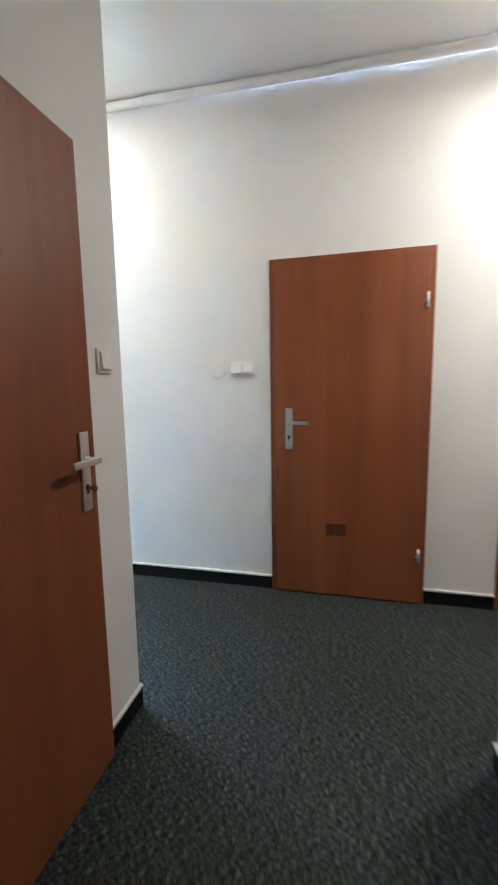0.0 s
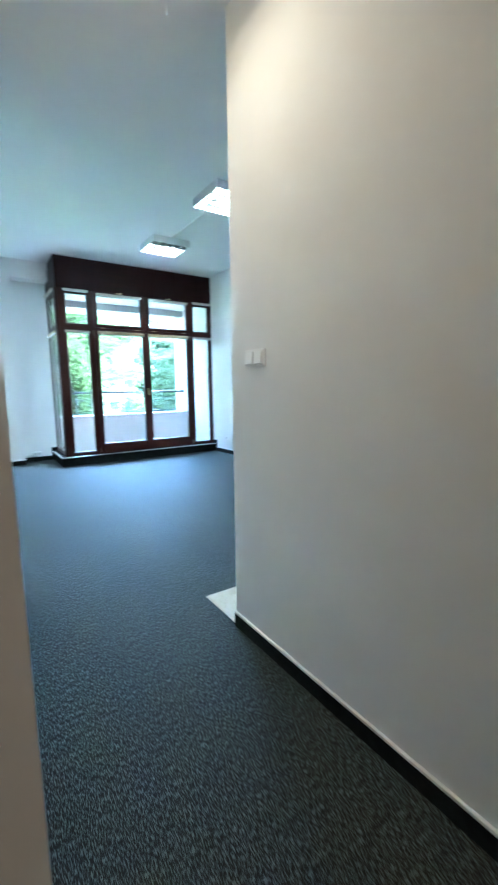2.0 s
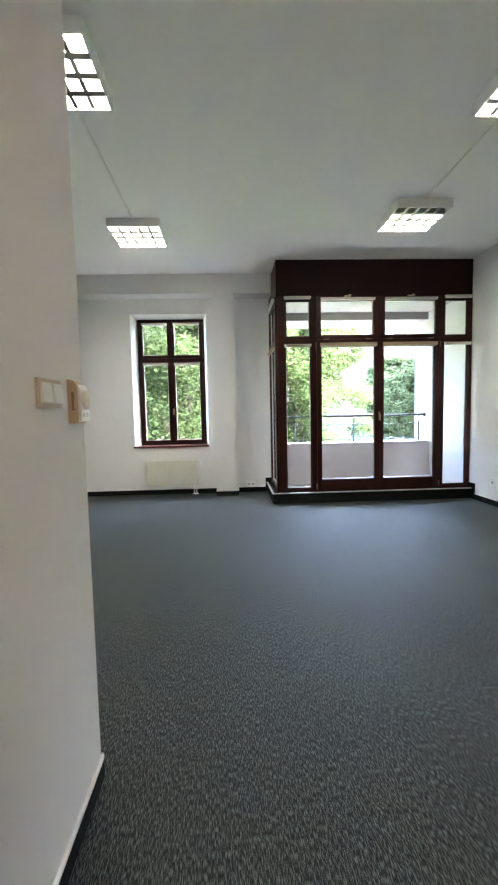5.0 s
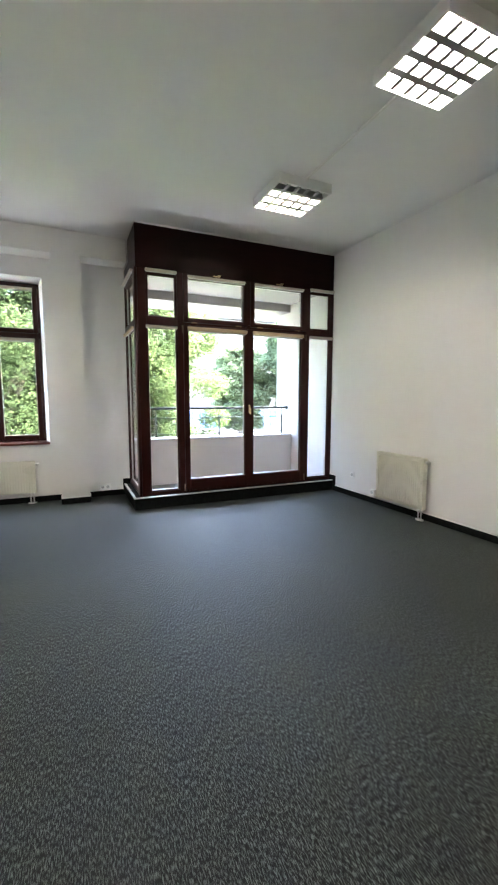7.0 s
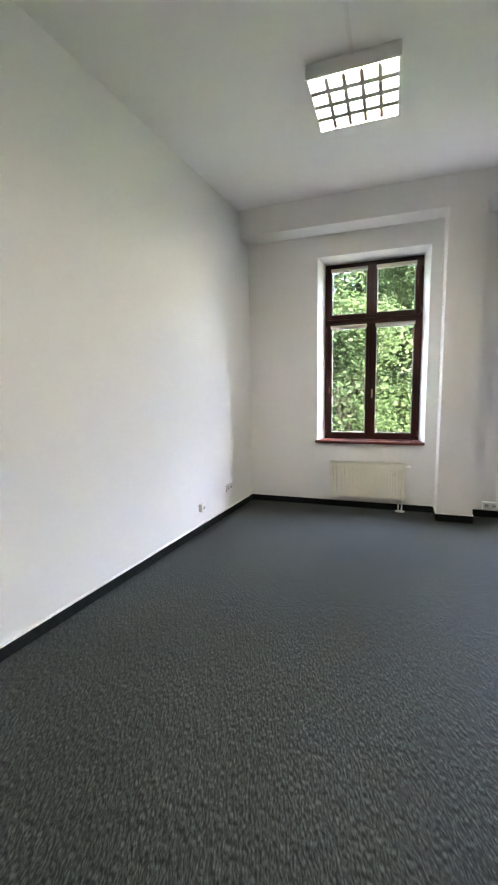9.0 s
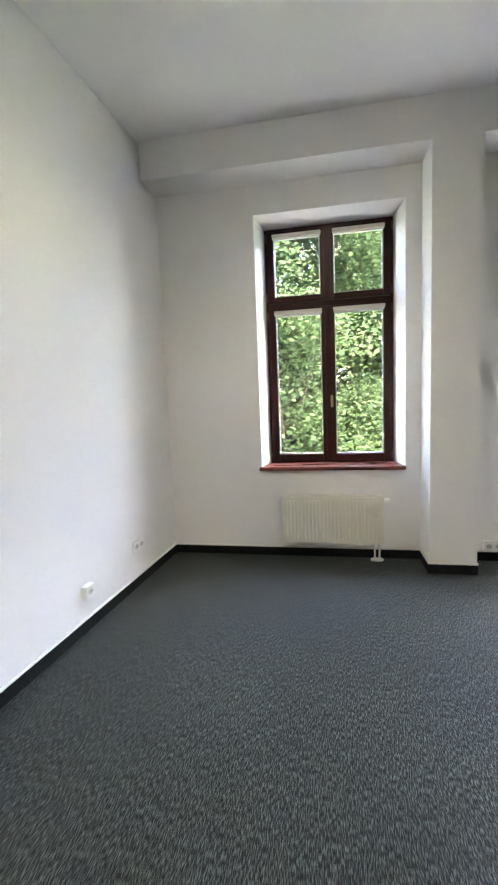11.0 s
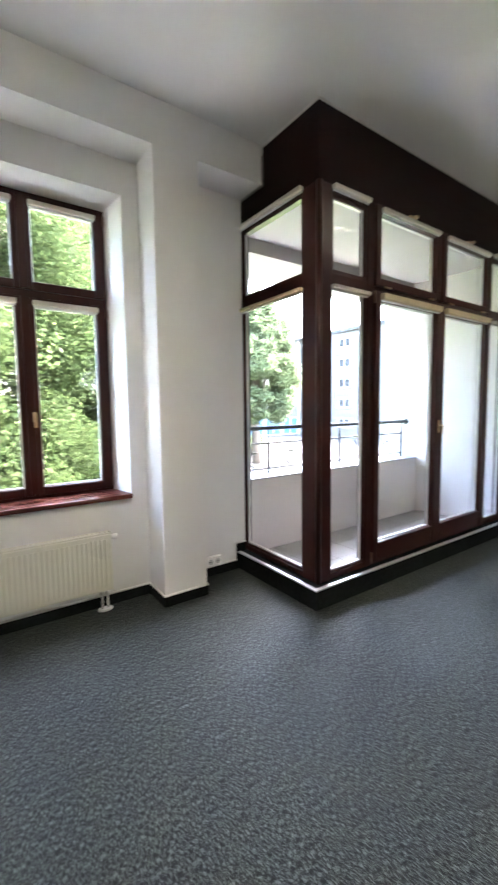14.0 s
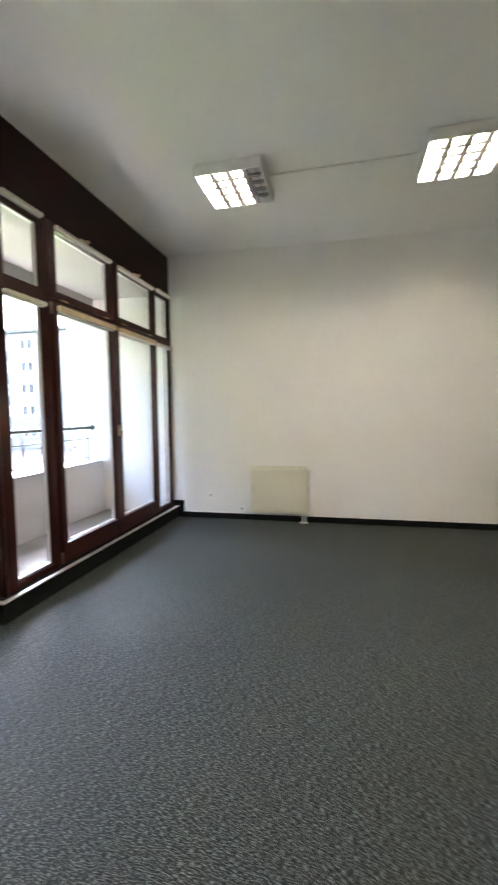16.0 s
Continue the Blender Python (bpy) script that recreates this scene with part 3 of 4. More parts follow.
post("corner_post", (3.165, 3.300, 7.868, 8.045, ZB, ZU))
bm = B()
lathe(bm, [(0.022, ZB), (0.022, ZU)], (3.178, 7.880, 0), seg=16)
part("corner_bead", bm, M_MAHOG, gl)
post("mullion", (3.695, 3.785, Y0, Y1, ZB, ZU))
post("mullion", (5.610, 5.695, Y0, Y1, ZB, ZU))
post("mullion", (6.066, XE, Y0, Y1, ZB, ZU))
post("mullion", (4.672, 4.742, Y0, Y1, ZT1, ZU))
post("side_mullion", (3.165, 3.245, 8.835, 8.895, ZB, ZU))
post("transom", (3.300, XE, Y0 + 0.004, Y1, ZT0, ZT1))
post("side_transom", (3.169, 3.245, 8.045, 8.835, ZT0, ZT1))
post("bottom_rail", (3.300, XE, Y0 + 0.004, Y1, ZB, 0.205))
post("side_bottom_rail", (3.169, 3.245, 8.045, 8.835, ZB, 0.205))
post("head_rail", (3.300, XE, Y0 + 0.006, Y1, 3.005, ZU))
post("side_head_rail", (3.171, 3.245, 8.045, 8.835, 3.02, ZU))


def light(x0, x1, z0, z1, w, y0, y1, name="sash"):
    bm = B()
    frame_ring(bm, x0, x1, z0, z1, w, y0, y1, bevel=0.007)
    s = part(name, bm, M_MAHOG, gl)
    bm = B()
    frame_ring(bm, x0 + w - 0.002, x1 - w + 0.002, z0 + w - 0.002, z1 - w + 0.002, 0.009, 7.900, 7.925, bevel=0)
    part("glazing_spacer", bm, M_SPACER, s)
    pane_of(s, (x0 + w - 0.002, x1 - w + 0.002, 7.909, 7.915, z0 + w - 0.002, z1 - w + 0.002))
    return s


# fixed narrow lights and the transom row
s = light(3.298, 3.697, 0.203, ZT0 + 0.002, 0.020, 7.885, 7.94, "fixed_light")
blind(s, 3.285, 3.69, 7.868, 2.362, depth=0.04)
s = light(3.298, 3.697, ZT1 - 0.002, 3.007, 0.030, 7.885, 7.94, "fixed_light")
blind(s, 3.292, 3.69, 7.868, 3.050, depth=0.04)
s = light(5.693, 6.068, 0.203, ZT0 + 0.002, 0.020, 7.885, 7.94, "fixed_light")
blind(s, 5.695, 6.112, 7.868, 2.366, depth=0.04)
s = light(5.693, 6.068, ZT1 - 0.002, 3.007, 0.030, 7.885, 7.94, "fixed_light")
blind(s, 5.70, 6.115, 7.868, 3.052, depth=0.04)
for x0, x1 in ((3.775, 4.686), (4.730, 5.622)):
    s = light(x0, x1, 2.430, 3.046, 0.062, 7.852, 7.925)
    blind(s, x0 + 0.055, x1 - 0.045, 7.852, 3.024, depth=0.032)
    bm = B()
    xm = 0.5 * (x0 + x1)
    box(bm, xm - 0.05, xm + 0.05, 7.838, 7.853, 3.040, 3.056, bevel=0.003)
    box(bm, xm + 0.01, xm + 0.05, 7.820, 7.840, 3.044, 3.064, bevel=0.004)
    part("fanlight_catch", bm, M_BRASS, s, "small brass fanlight catch")
    for hx in (x0 + 0.14, x1 - 0.14):
        bm = B()
        rod(bm, (hx - 0.04, 7.846, 2.428), (hx + 0.04, 7.846, 2.428), 0.007)
        part("hinge_cap", bm, M_BRASS, s)
# double balcony door
for x0, x1 in ((3.770, 4.712), (4.706, 5.622)):
    bm = B()
    wl = 0.070
    box(bm, x0, x0 + wl, 7.848, 7.930, 0.190, 2.392, bevel=0.008)
    box(bm, x1 - wl, x1, 7.848 if x0 < 4 else 7.8485, 7.930, 0.190, 2.392, bevel=0.008)
    box(bm, x0 + wl - 0.001, x1 - wl + 0.001, 7.850, 7.928, 0.190, 0.346, bevel=0.008)
    box(bm, x0 + wl - 0.001, x1 - wl + 0.001, 7.850, 7.928, 2.322, 2.392, bevel=0.008)
    s = part("balcony_door_leaf", bm, M_MAHOG, gl)
    bm = B()
    frame_ring(bm, x0 + wl - 0.002, x1 - wl + 0.002, 0.344, 2.324, 0.009, 7.895, 7.92, bevel=0)
    part("glazing_spacer", bm, M_SPACER, s)
    pane_of(s, (x0 + wl - 0.002, x1 - wl + 0.002, 7.905, 7.911, 0.344, 2.324))
    blind(s, x0 + wl - 0.02, x1 - wl + 0.02, 7.848, 2.372, depth=0.045, height=0.048, roll=M_BLIND2)
    for hz in (0.235, 2.34):
        hx = x0 - 0.012 if x0 < 4 else x1 + 0.012
        bm = B()
        rod(bm, (hx, 7.850, hz - 0.045), (hx, 7.850, hz + 0.045), 0.010)
        part("hinge_cap", bm, M_HINGE, s)
bm = B()
box(bm, 4.697, 4.719, 7.840, 7.849, 1.23, 1.35, bevel=0.003)
rod(bm, (4.708, 7.842, 1.30), (4.708, 7.805, 1.30), 0.006)
box(bm, 4.700, 4.716, 7.798, 7.809, 1.215, 1.308, bevel=0.004)
part("balcony_door_handle", bm, M_BRASS, gl, "brass balcony door handle")


def side_light(y0, y1, z0, z1, w):
    bm = B()
    box(bm, 3.18, 3.235, y0, y0 + w, z0, z1)
    box(bm, 3.18, 3.235, y1 - w, y1, z0, z1)
    box(bm, 3.18, 3.235, y0 + w, y1 - w, z0, z0 + w)
    box(bm, 3.18, 3.235, y0 + w, y1 - w, z1 - w, z1)
    s = part("fixed_light", bm, M_MAHOG, gl)
    bm = B()
    for d in ((y0 + w, y0 + w + 0.008, z0 + w, z1 - w), (y1 - w - 0.008, y1 - w, z0 + w, z1 - w), (y0 + w, y1 - w, z0 + w, z0 + w + 0.008)):
        box(bm, 3.195, 3.22, *d)
    part("glazing_spacer", bm, M_SPACER, s)
    pane_of(s, (3.204, 3.210, y0 + w - 0.002, y1 - w + 0.002, z0 + w - 0.002, z1 - w + 0.002))
    return s


s = side_light(8.043, 8.837, 0.203, ZT0 + 0.002, 0.02)
blind(s, 8.03, 8.90, 3.170, 2.362, depth=0.04, along='y', roll=M_BLIND2)
s = side_light(8.043, 8.837, ZT1 - 0.002, 3.022, 0.02)
blind(s, 8.03, 8.90, 3.170, 3.072, depth=0.04, along='y')

# ---- radiators ----


def radiator(name, length, z0, z1, label, relief=0.012):
    """Ribbed steel panel radiator along x, its back at y = 0 and its face towards -y; valve and pipes at the x = length end."""
    r = empty(name, label, "radiator", group="panel radiators")
    bm = B()
    box(bm, 0, length, -0.100, -0.086, z0 + 0.012, z1 - 0.012, bevel=0.005)
    part("front_panel", bm, M_RAD, r)
    n = round(length / 0.0345)
    step_x = (length - 0.05) / n
    for i in range(n):
        x = 0.025 + (i + 0.5) * step_x
        bm = B()
        prism(bm, [(x - 0.0115, -0.0997), (x - 0.0085, -0.0997 - relief), (x + 0.0085, -0.0997 - relief), (x + 0.0115, -0.0997)], 'z', z0 + 0.045, z1 - 0.045)
        part("rib", bm, M_RAD, r)
    bm = B()
    box(bm, 0.004, length - 0.004, -0.045, -0.035, z0 + 0.012, z1 - 0.012, bevel=0.004)
    part("back_panel", bm, M_RAD, r)
    for x in (0.0, length - 0.003):
        part("side_cover", box(B(), x, x + 0.003, -0.099, -0.032, z0 + 0.006, z1 - 0.002), M_RAD, r)
    bm = B()
    for k in range(int(length / 0.03)):
        x = 0.012 + k * 0.03
        box(bm, x, x + 0.018, -0.096, -0.036, z1 - 0.007, z1 - 0.002)
    box(bm, 0.0, length, -0.0995, -0.094, z1 - 0.010, z1)
    box(bm, 0.0, length, -0.038, -0.032, z1 - 0.010, z1)
    part("top_grille", bm, M_RAD, r)
    for x in (0.15, length - 0.15):
        part("bracket", box(B(), x - 0.015, x + 0.015, -0.036, 0.0, z0 + 0.06, z1 - 0.06), M_RAD, r)
    bm = B()
    lathe(bm, [(0.010, 0), (0.012, 0.012), (0.020, 0.016), (0.021, 0.045), (0.017, 0.052)], (length, -0.066, z1 - 0.045), seg=18, axis='x')
    part("valve", bm, M_PLASTIC, r, "white thermostatic valve head")
    for x in (length - 0.075, length - 0.035):
        bm = B()
        rod(bm, (x, -0.066, 0.012), (x, -0.066, z0 + 0.012), 0.0085)
        rod(bm, (x, -0.066, z0 - 0.03), (x, -0.066, z0 + 0.012), 0.014)
        part("pipe", bm, M_PLASTIC, r)
    bm = B()
    xm = length - 0.055
    prism(bm, [(xm + 0.055 * math.cos(a * 0.5236), -0.066 + 0.032 * math.sin(a * 0.5236)) for a in range(12)], 'z', 0.0, 0.014)
    part("floor_rosette", bm, M_PLASTIC, r, "white oval pipe rosette")
    return r


rad1 = radiator("radiator", 0.885, 0.145, 0.588, "low cream ribbed panel radiator under the window", relief=0.004)
rad1.matrix_basis = pose(1.018, YN, 0)
rad2 = radiator("radiator", 0.76, 0.125, 0.748, "cream ribbed panel radiator on the plain wall")
rad2.matrix_basis = pose(XE + 0.032, 6.735, 0, 0, 0, -88.3)

# ---- ceiling lights ----


def ceiling_light(label, dark=()):
    """Square surface fitting, 0.6 m, louvre cells below four tubes that lie along x. Origin at the ceiling."""
    c = empty("ceiling_light", label, "ceiling light", group="square louvre lights")
    h = 0.3
    zb = -0.092
    bm = B()
    for d in ((-h, h, -h, -h + 0.016), (-h, h, h - 0.016, h), (-h, -h + 0.016, -h + 0.016, h - 0.016), (h - 0.016, h, -h + 0.016, h - 0.016)):
        box(bm, *d, zb, 0.0, bevel=0.003)
    box(bm, -h + 0.016, h - 0.016, -h + 0.016, h - 0.016, -0.012, -0.001)
    part("housing", bm, M_LAMPBODY, c)
    cell = (2 * h - 0.032) / 4
    for i in range(4):
        y = -h + 0.016 + (i + 0.5) * cell
        bm = B()
        rod(bm, (-h + 0.02, y, -0.042), (h - 0.02, y, -0.042), 0.017, seg=10)
        part("tube", bm, M_TUBEOFF if i in dark else M_TUBE, c, "unlit fluorescent tube" if i in dark else "")
    for i in range(1, 4):
        y = -h + 0.016 + i * cell
        bm = B()
        prism(bm, [(y - 0.008, -0.014), (y + 0.008, -0.014), (y + 0.024, zb + 0.002), (y - 0.024, zb + 0.002)], 'x', -h + 0.016, h - 0.016)
        part("reflector", bm, M_LOUVRE, c)
    for i in range(1, 5):
        x = -h + 0.016 + i * (2 * h - 0.032) / 5
        for j in range(4):
            y0 = -h + 0.016 + j * cell
            bm = B()
            prism(bm, [(x - 0.003, -0.062), (x + 0.003, -0.062), (x + 0.014, zb + 0.0025), (x - 0.014, zb + 0.0025)], 'y', y0 + 0.012, y0 + cell - 0.012)
            part("louvre_blade", bm, M_LOUVRE, c)
    return c


lamp = ceiling_light("square white surface light with lit louvre cells")
lamp.matrix_basis = pose(4.595, 4.60, ZC)
copy_thing(lamp, pose(1.41, 4.58, ZC))
copy_thing(lamp, pose(1.425, 6.94, ZC))
lamp_ne = ceiling_light("square white surface light with one dark tube", dark=(0,))
lamp_ne.matrix_basis = pose(4.585, 6.495, ZC)
for x, y0, y1 in ((4.59, 4.90, 6.195), (1.42, 4.88, 6.64)):
    bm = B()
    box(bm, x - 0.011, x + 0.011, y0, y1, ZC - 0.014, ZC, bevel=0.003)
    ob = part("cable_trunking", bm, M_CAULK)
    tagged(ob, "thin white cable trunking between two ceiling lights", "cable trunking", group="ceiling trunking")


def bowl_lamp():
    c = empty("bowl_lamp", "warm glowing glass bowl ceiling lamp in the passage", "ceiling lamp", group="bowl lamps")
    bm = B()
    lathe(bm, [(0.02, -0.135), (0.07, -0.128), (0.115, -0.108), (0.145, -0.075), (0.155, -0.045), (0.150, -0.040)], (0, 0, 0), seg=28)
    part("glass_bowl", bm, M_BOWL, c)
    bm = B()
    lathe(bm, [(0.165, -0.045), (0.168, -0.030), (0.12, 0.0)], (0, 0, 0), seg=28)
    part("rim", bm, M_LAMPBODY, c)
    return c


bl = bowl_lamp()
bl.matrix_basis = pose(2.50, 1.72, ZD)
copy_thing(bl, pose(2.50, -1.30, 2.985))
for y, z, watts in ((1.72, ZD, BOWL_WATTS[0]), (-1.30, 2.985, BOWL_WATTS[1])):
    glow = bpy.data.lights.new("bowl_glow", 'AREA')
    glow.shape, glow.size, glow.energy, glow.color = 'DISK', 0.27, watts, (1.0, 0.66, 0.40)
    new("bowl_glow", glow).matrix_world = pose(2.50, y, z - 0.139)

# ---- switches, sockets, intercom: built on a wall whose face is y = 0, towards -y ----


def switch(gangs, label, w=0.082, h=0.082, plate=M_PLASTIC):
    s = empty("light_switch", label, "light switch", group="white switches")
    tot = w + (gangs - 1) * 0.072
    part("cover_plate", box(B(), -tot / 2, tot / 2, -0.010, 0, -h / 2, h / 2, bevel=0.003), plate, s)
    for i in range(gangs):
        x = (i - (gangs - 1) / 2) * 0.072
        bm = B()
        prism(bm, [(-0.010, -0.029), (-0.022, -0.027), (-0.015, 0.029), (-0.010, 0.029)], 'x', x - 0.029, x + 0.029)
        part("rocker", bm, M_PLASTIC, s)
    return s


def put(ob, x, y, z, rz):
    ob.matrix_basis = pose(x, y, z, 0, 0, rz)
    return ob


put(switch(2, "white double switch plate beside the brown door"), XR, 0.478, 1.425, -90)
put(switch(2, "white double switch plate near the passage end"), XR, 1.80, 1.485, -90)
put(switch(2, "white double switch in a yellowed frame beside the intercom", plate=M_SWITCHFRAME), XL, 3.03, 1.455, 90)
put(switch(1, "white single switch plate on the passage wall"), XL, 1.915, 1.445, 90)
put(switch(1, "white single switch plate beside the brown door"), 1.831, YS, 1.404, 0)

disc = empty("junction_cover", "round white blanking cover flush on the wall", "wall cover")
bm = B()
lathe(bm, [(0.045, -0.004), (0.048, -0.002), (0.048, 0.0)], (0, 0, 0), seg=32, axis='y')
part("cover", bm, M_WALL, disc)
put(disc, XR, 0.638, 1.415, -90)

ic = empty("intercom", "beige and white wall intercom handset", "intercom")
bm = B()
prism(bm, [(0, -0.085), (-0.046, -0.085), (-0.052, -0.078), (-0.052, 0.050), (-0.047, 0.072), (-0.036, 0.088), (-0.020, 0.097), (0, 0.098)], 'x', -0.048, 0.030)
part("base", bm, M_BEIGE, ic, "aged beige plastic base with rounded top")
bm = B()
for i in range(9):
    box(bm, -0.0486, -0.047, -0.034, -0.020, -0.028 + i * 0.0085, -0.0235 + i * 0.0085)
part("speaker_slots", bm, M_BLACK, ic)
bm = B()
prism(bm, [(-0.052, -0.078), (-0.066, -0.074), (-0.068, -0.030), (-0.060, -0.022), (-0.060, 0.060), (-0.052, 0.078)], 'x', -0.044, 0.046)
part("front_cover", bm, M_PLASTIC, ic, "white plastic front cover")
bm = B()
bmesh.ops.create_uvsphere(bm, u_segments=20, v_segments=12, radius=1.0, matrix=Matrix.Translation((0.004, -0.070, 0.012)) @ Matrix.Diagonal((0.026, 0.020, 0.040, 1)))
for f in bm.faces:
    f.smooth = True
part("handset", bm, M_PLASTIC, ic)
for x in (-0.022, 0.018):
    part("button", box(B(), x - 0.006, x + 0.006, -0.0705, -0.066, -0.058, -0.040), M_STEEL, ic)
put(ic, XL, 3.215, 1.43, 90)
ic.scale = (0.85, 0.62, 0.78)


def socket(gangs, label, d=0.014):
    s = empty("wall_socket", label, "socket", group="white sockets")
    tot = 0.08 + (gangs - 1) * 0.072
    part("cover_plate", box(B(), -tot / 2, tot / 2, -d, 0, -0.04, 0.04, bevel=0.003), M_PLASTIC, s)
    for i in range(gangs):
        x = (i - (gangs - 1) / 2) * 0.072
        bm = B()
        lathe(bm, [(0.020, -d - 0.0005), (0.0225, -d - 0.0025), (0.0225, -d + 0.001)], (x, 0, 0), seg=20, axis='y')
        part("insert_ring", bm, M_RECESS_SHADE, s)
        bm = B()
        for dx in (-0.0095, 0.0095):
            lathe(bm, [(0.0045, -d - 0.0032), (0.0045, -d - 0.002)], (x + dx, 0, 0), seg=8, axis='y')
        part("pin_hole", bm, M_BLACK, s)
    return s


put(socket(2, "white double wall socket low beside the window corner"), XW - 0.052, 8.11, 0.33, 85.8)
put(socket(1, "white surface-mounted single socket low on the plain wall", 0.042), XW - 0.102, 7.44, 0.27, 85.8)
put(socket(2, "white surface-mounted double socket beside the pier", 0.04), 2.80, YN, 0.14, 0)
put(socket(1, "white single wall socket near the radiator"), XE + 0.014, 7.325, 0.323, -88.3)
put(socket(1, "white surface-mounted single socket above the skirting", 0.042), XE + 0.028, 6.87, 0.155, -88.3)

# ---- balcony ----
structure("balcony_wall", prism(B(), [(6.126, 7.96), (5.955, 9.38), (6.43, 9.38), (6.43, 9.352), (6.126, 9.352)], 'z', -0.3, ZC), M_RENDER, "white rendered balcony side wall", "wall")
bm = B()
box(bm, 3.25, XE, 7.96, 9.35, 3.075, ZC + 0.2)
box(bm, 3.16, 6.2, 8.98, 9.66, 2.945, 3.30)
structure("balcony_soffit", bm, M_RENDER_SHADE, "rendered balcony soffit with downstand beam, shade put into its colour", "soffit")
structure("balcony_slab", box(B(), 3.16, 6.2, 8.0, 9.35, -0.3, 0.066), M_GROUT, "dark grouted balcony slab", "balcony floor")
par = structure("balcony_parapet", box(B(), 3.162, 6.0, 8.90, 9.20, 0.05, 0.79), M_RENDER, "white rendered balcony parapet with metal cap", "parapet")
part("cap", box(B(), 3.162, 5.99, 8.875, 9.24, 0.79, 0.806, bevel=0.003), M_CAP, par, "grey zinc parapet cap")

rail = empty("balcony_railing", "dark metal handrail with scrolled bars on the parapet", "railing")
bm = B()
rod(bm, (3.165, 9.05, 1.275), (5.985, 9.05, 1.275), 0.021, seg=14)
part("handrail", bm, M_RAIL, rail)
bm = B()
lathe(bm, [(0.042, -0.006), (0.042, 0.004)], (5.985, 9.05, 1.275), seg=18, axis='x')
part("wall_flange", bm, M_RAIL, rail)
for z in (0.86, 1.12):
    bm = B()
    rod(bm, (3.165, 9.05, z), (5.90, 9.05, z), 0.008, seg=8)
    part("rail_wire", bm, M_RAIL, rail)
for x in (3.62, 4.68, 5.88):
    bm = B()
    rod(bm, (x, 9.05, 0.804), (x, 9.05, 1.16), 0.014, seg=10)
    rod(bm, (x, 9.05, 1.16), (x, 9.05, 1.262), 0.008, seg=8)
    part("baluster", bm, M_RAIL, rail)
for x in (3.42, 3.9, 4.14, 4.42, 4.98, 5.28, 5.56):
    bm = B()
    pts = []
    for i in range(40):
        a = i / 39
        ang = (a - 0.5) * 9.0
        r = 0.075 * (1 - abs(a - 0.5) * 1.3)
        pts.append((x + r * math.sin(ang) * 0.9, 9.05, 0.99 + (a - 0.5) * 0.20 + 0.03 * math.cos(ang)))
    for p, q in zip(pts, pts[1:]):
        rod(bm, p, q, 0.009, seg=6)
    part("scroll", bm, M_RAIL, rail)

# ---- outside ----
GZ = -3.5
structure("ground", box(B(), -900, 900, 9.4, 1600, GZ - 0.4, GZ), M_GRASS, "patchy lawn under the trees", "ground")
# Out-of-sight paving, added to bounce neutral light up to soffit and ceiling.
structure("terrace", box(B(), -40, 40, 9.62, 15.0, GZ - 0.01, GZ + 0.1), M_BOUNCE, "unseen paving added along the house to bounce light", "pavement")
structure("road", box(B(), -300, 46, 24.0, 31.0, GZ - 0.01, GZ + 0.012), M_ASPHALT, "grey asphalt street", "road")
structure("pavement", box(B(), 12, 49.6, 31.0, 59.6, GZ - 0.01, GZ + 0.12), M_ASPHALT, "grey asphalt forecourt with kerb", "pavement")
bm = B()
box(bm, -3.0, 9.0, 9.35, 9.6, GZ, 0.05)
box(bm, -3.0, -0.34, 9.0, 9.36, 0.05, 4.2)
box(bm, -3.0, 9.0, 9.352, 9.36, 3.30, 6.5)
box(bm, 6.43, 9.0, 9.0, 9.36, 0.05, 3.30)
structure("facade", bm, M_RENDER, "white rendered house front around the balcony", "facade")


def leaves(rng, centres, radii, count, size):
    """Many small leaf blades scattered through clumps: arrays of corners and quads."""
    k = rng.integers(0, len(centres), count)
    d = rng.normal(size=(count, 3))
    d /= np.linalg.norm(d, axis=1)[:, None]
    r = radii[k] * rng.random(count) ** 0.42
    c = centres[k] + d * r[:, None] * np.array([1, 1, 0.75])
    u = rng.normal(size=(count, 3))
    u[:, 2] *= 0.35
    u /= np.linalg.norm(u, axis=1)[:, None]
    w = np.cross(u, rng.normal(size=(count, 3)) * 0.9 + np.array([0, 0, 1.0]))
    w /= np.linalg.norm(w, axis=1)[:, None]
    s = size * (0.6 + 0.8 * rng.random(count))[:, None]
    v = np.stack([c - u * s, c + w * s * 0.7, c + u * s, c - w * s * 0.7], axis=1).reshape(-1, 3)
    return v, np.arange(4 * count).reshape(-1, 4)


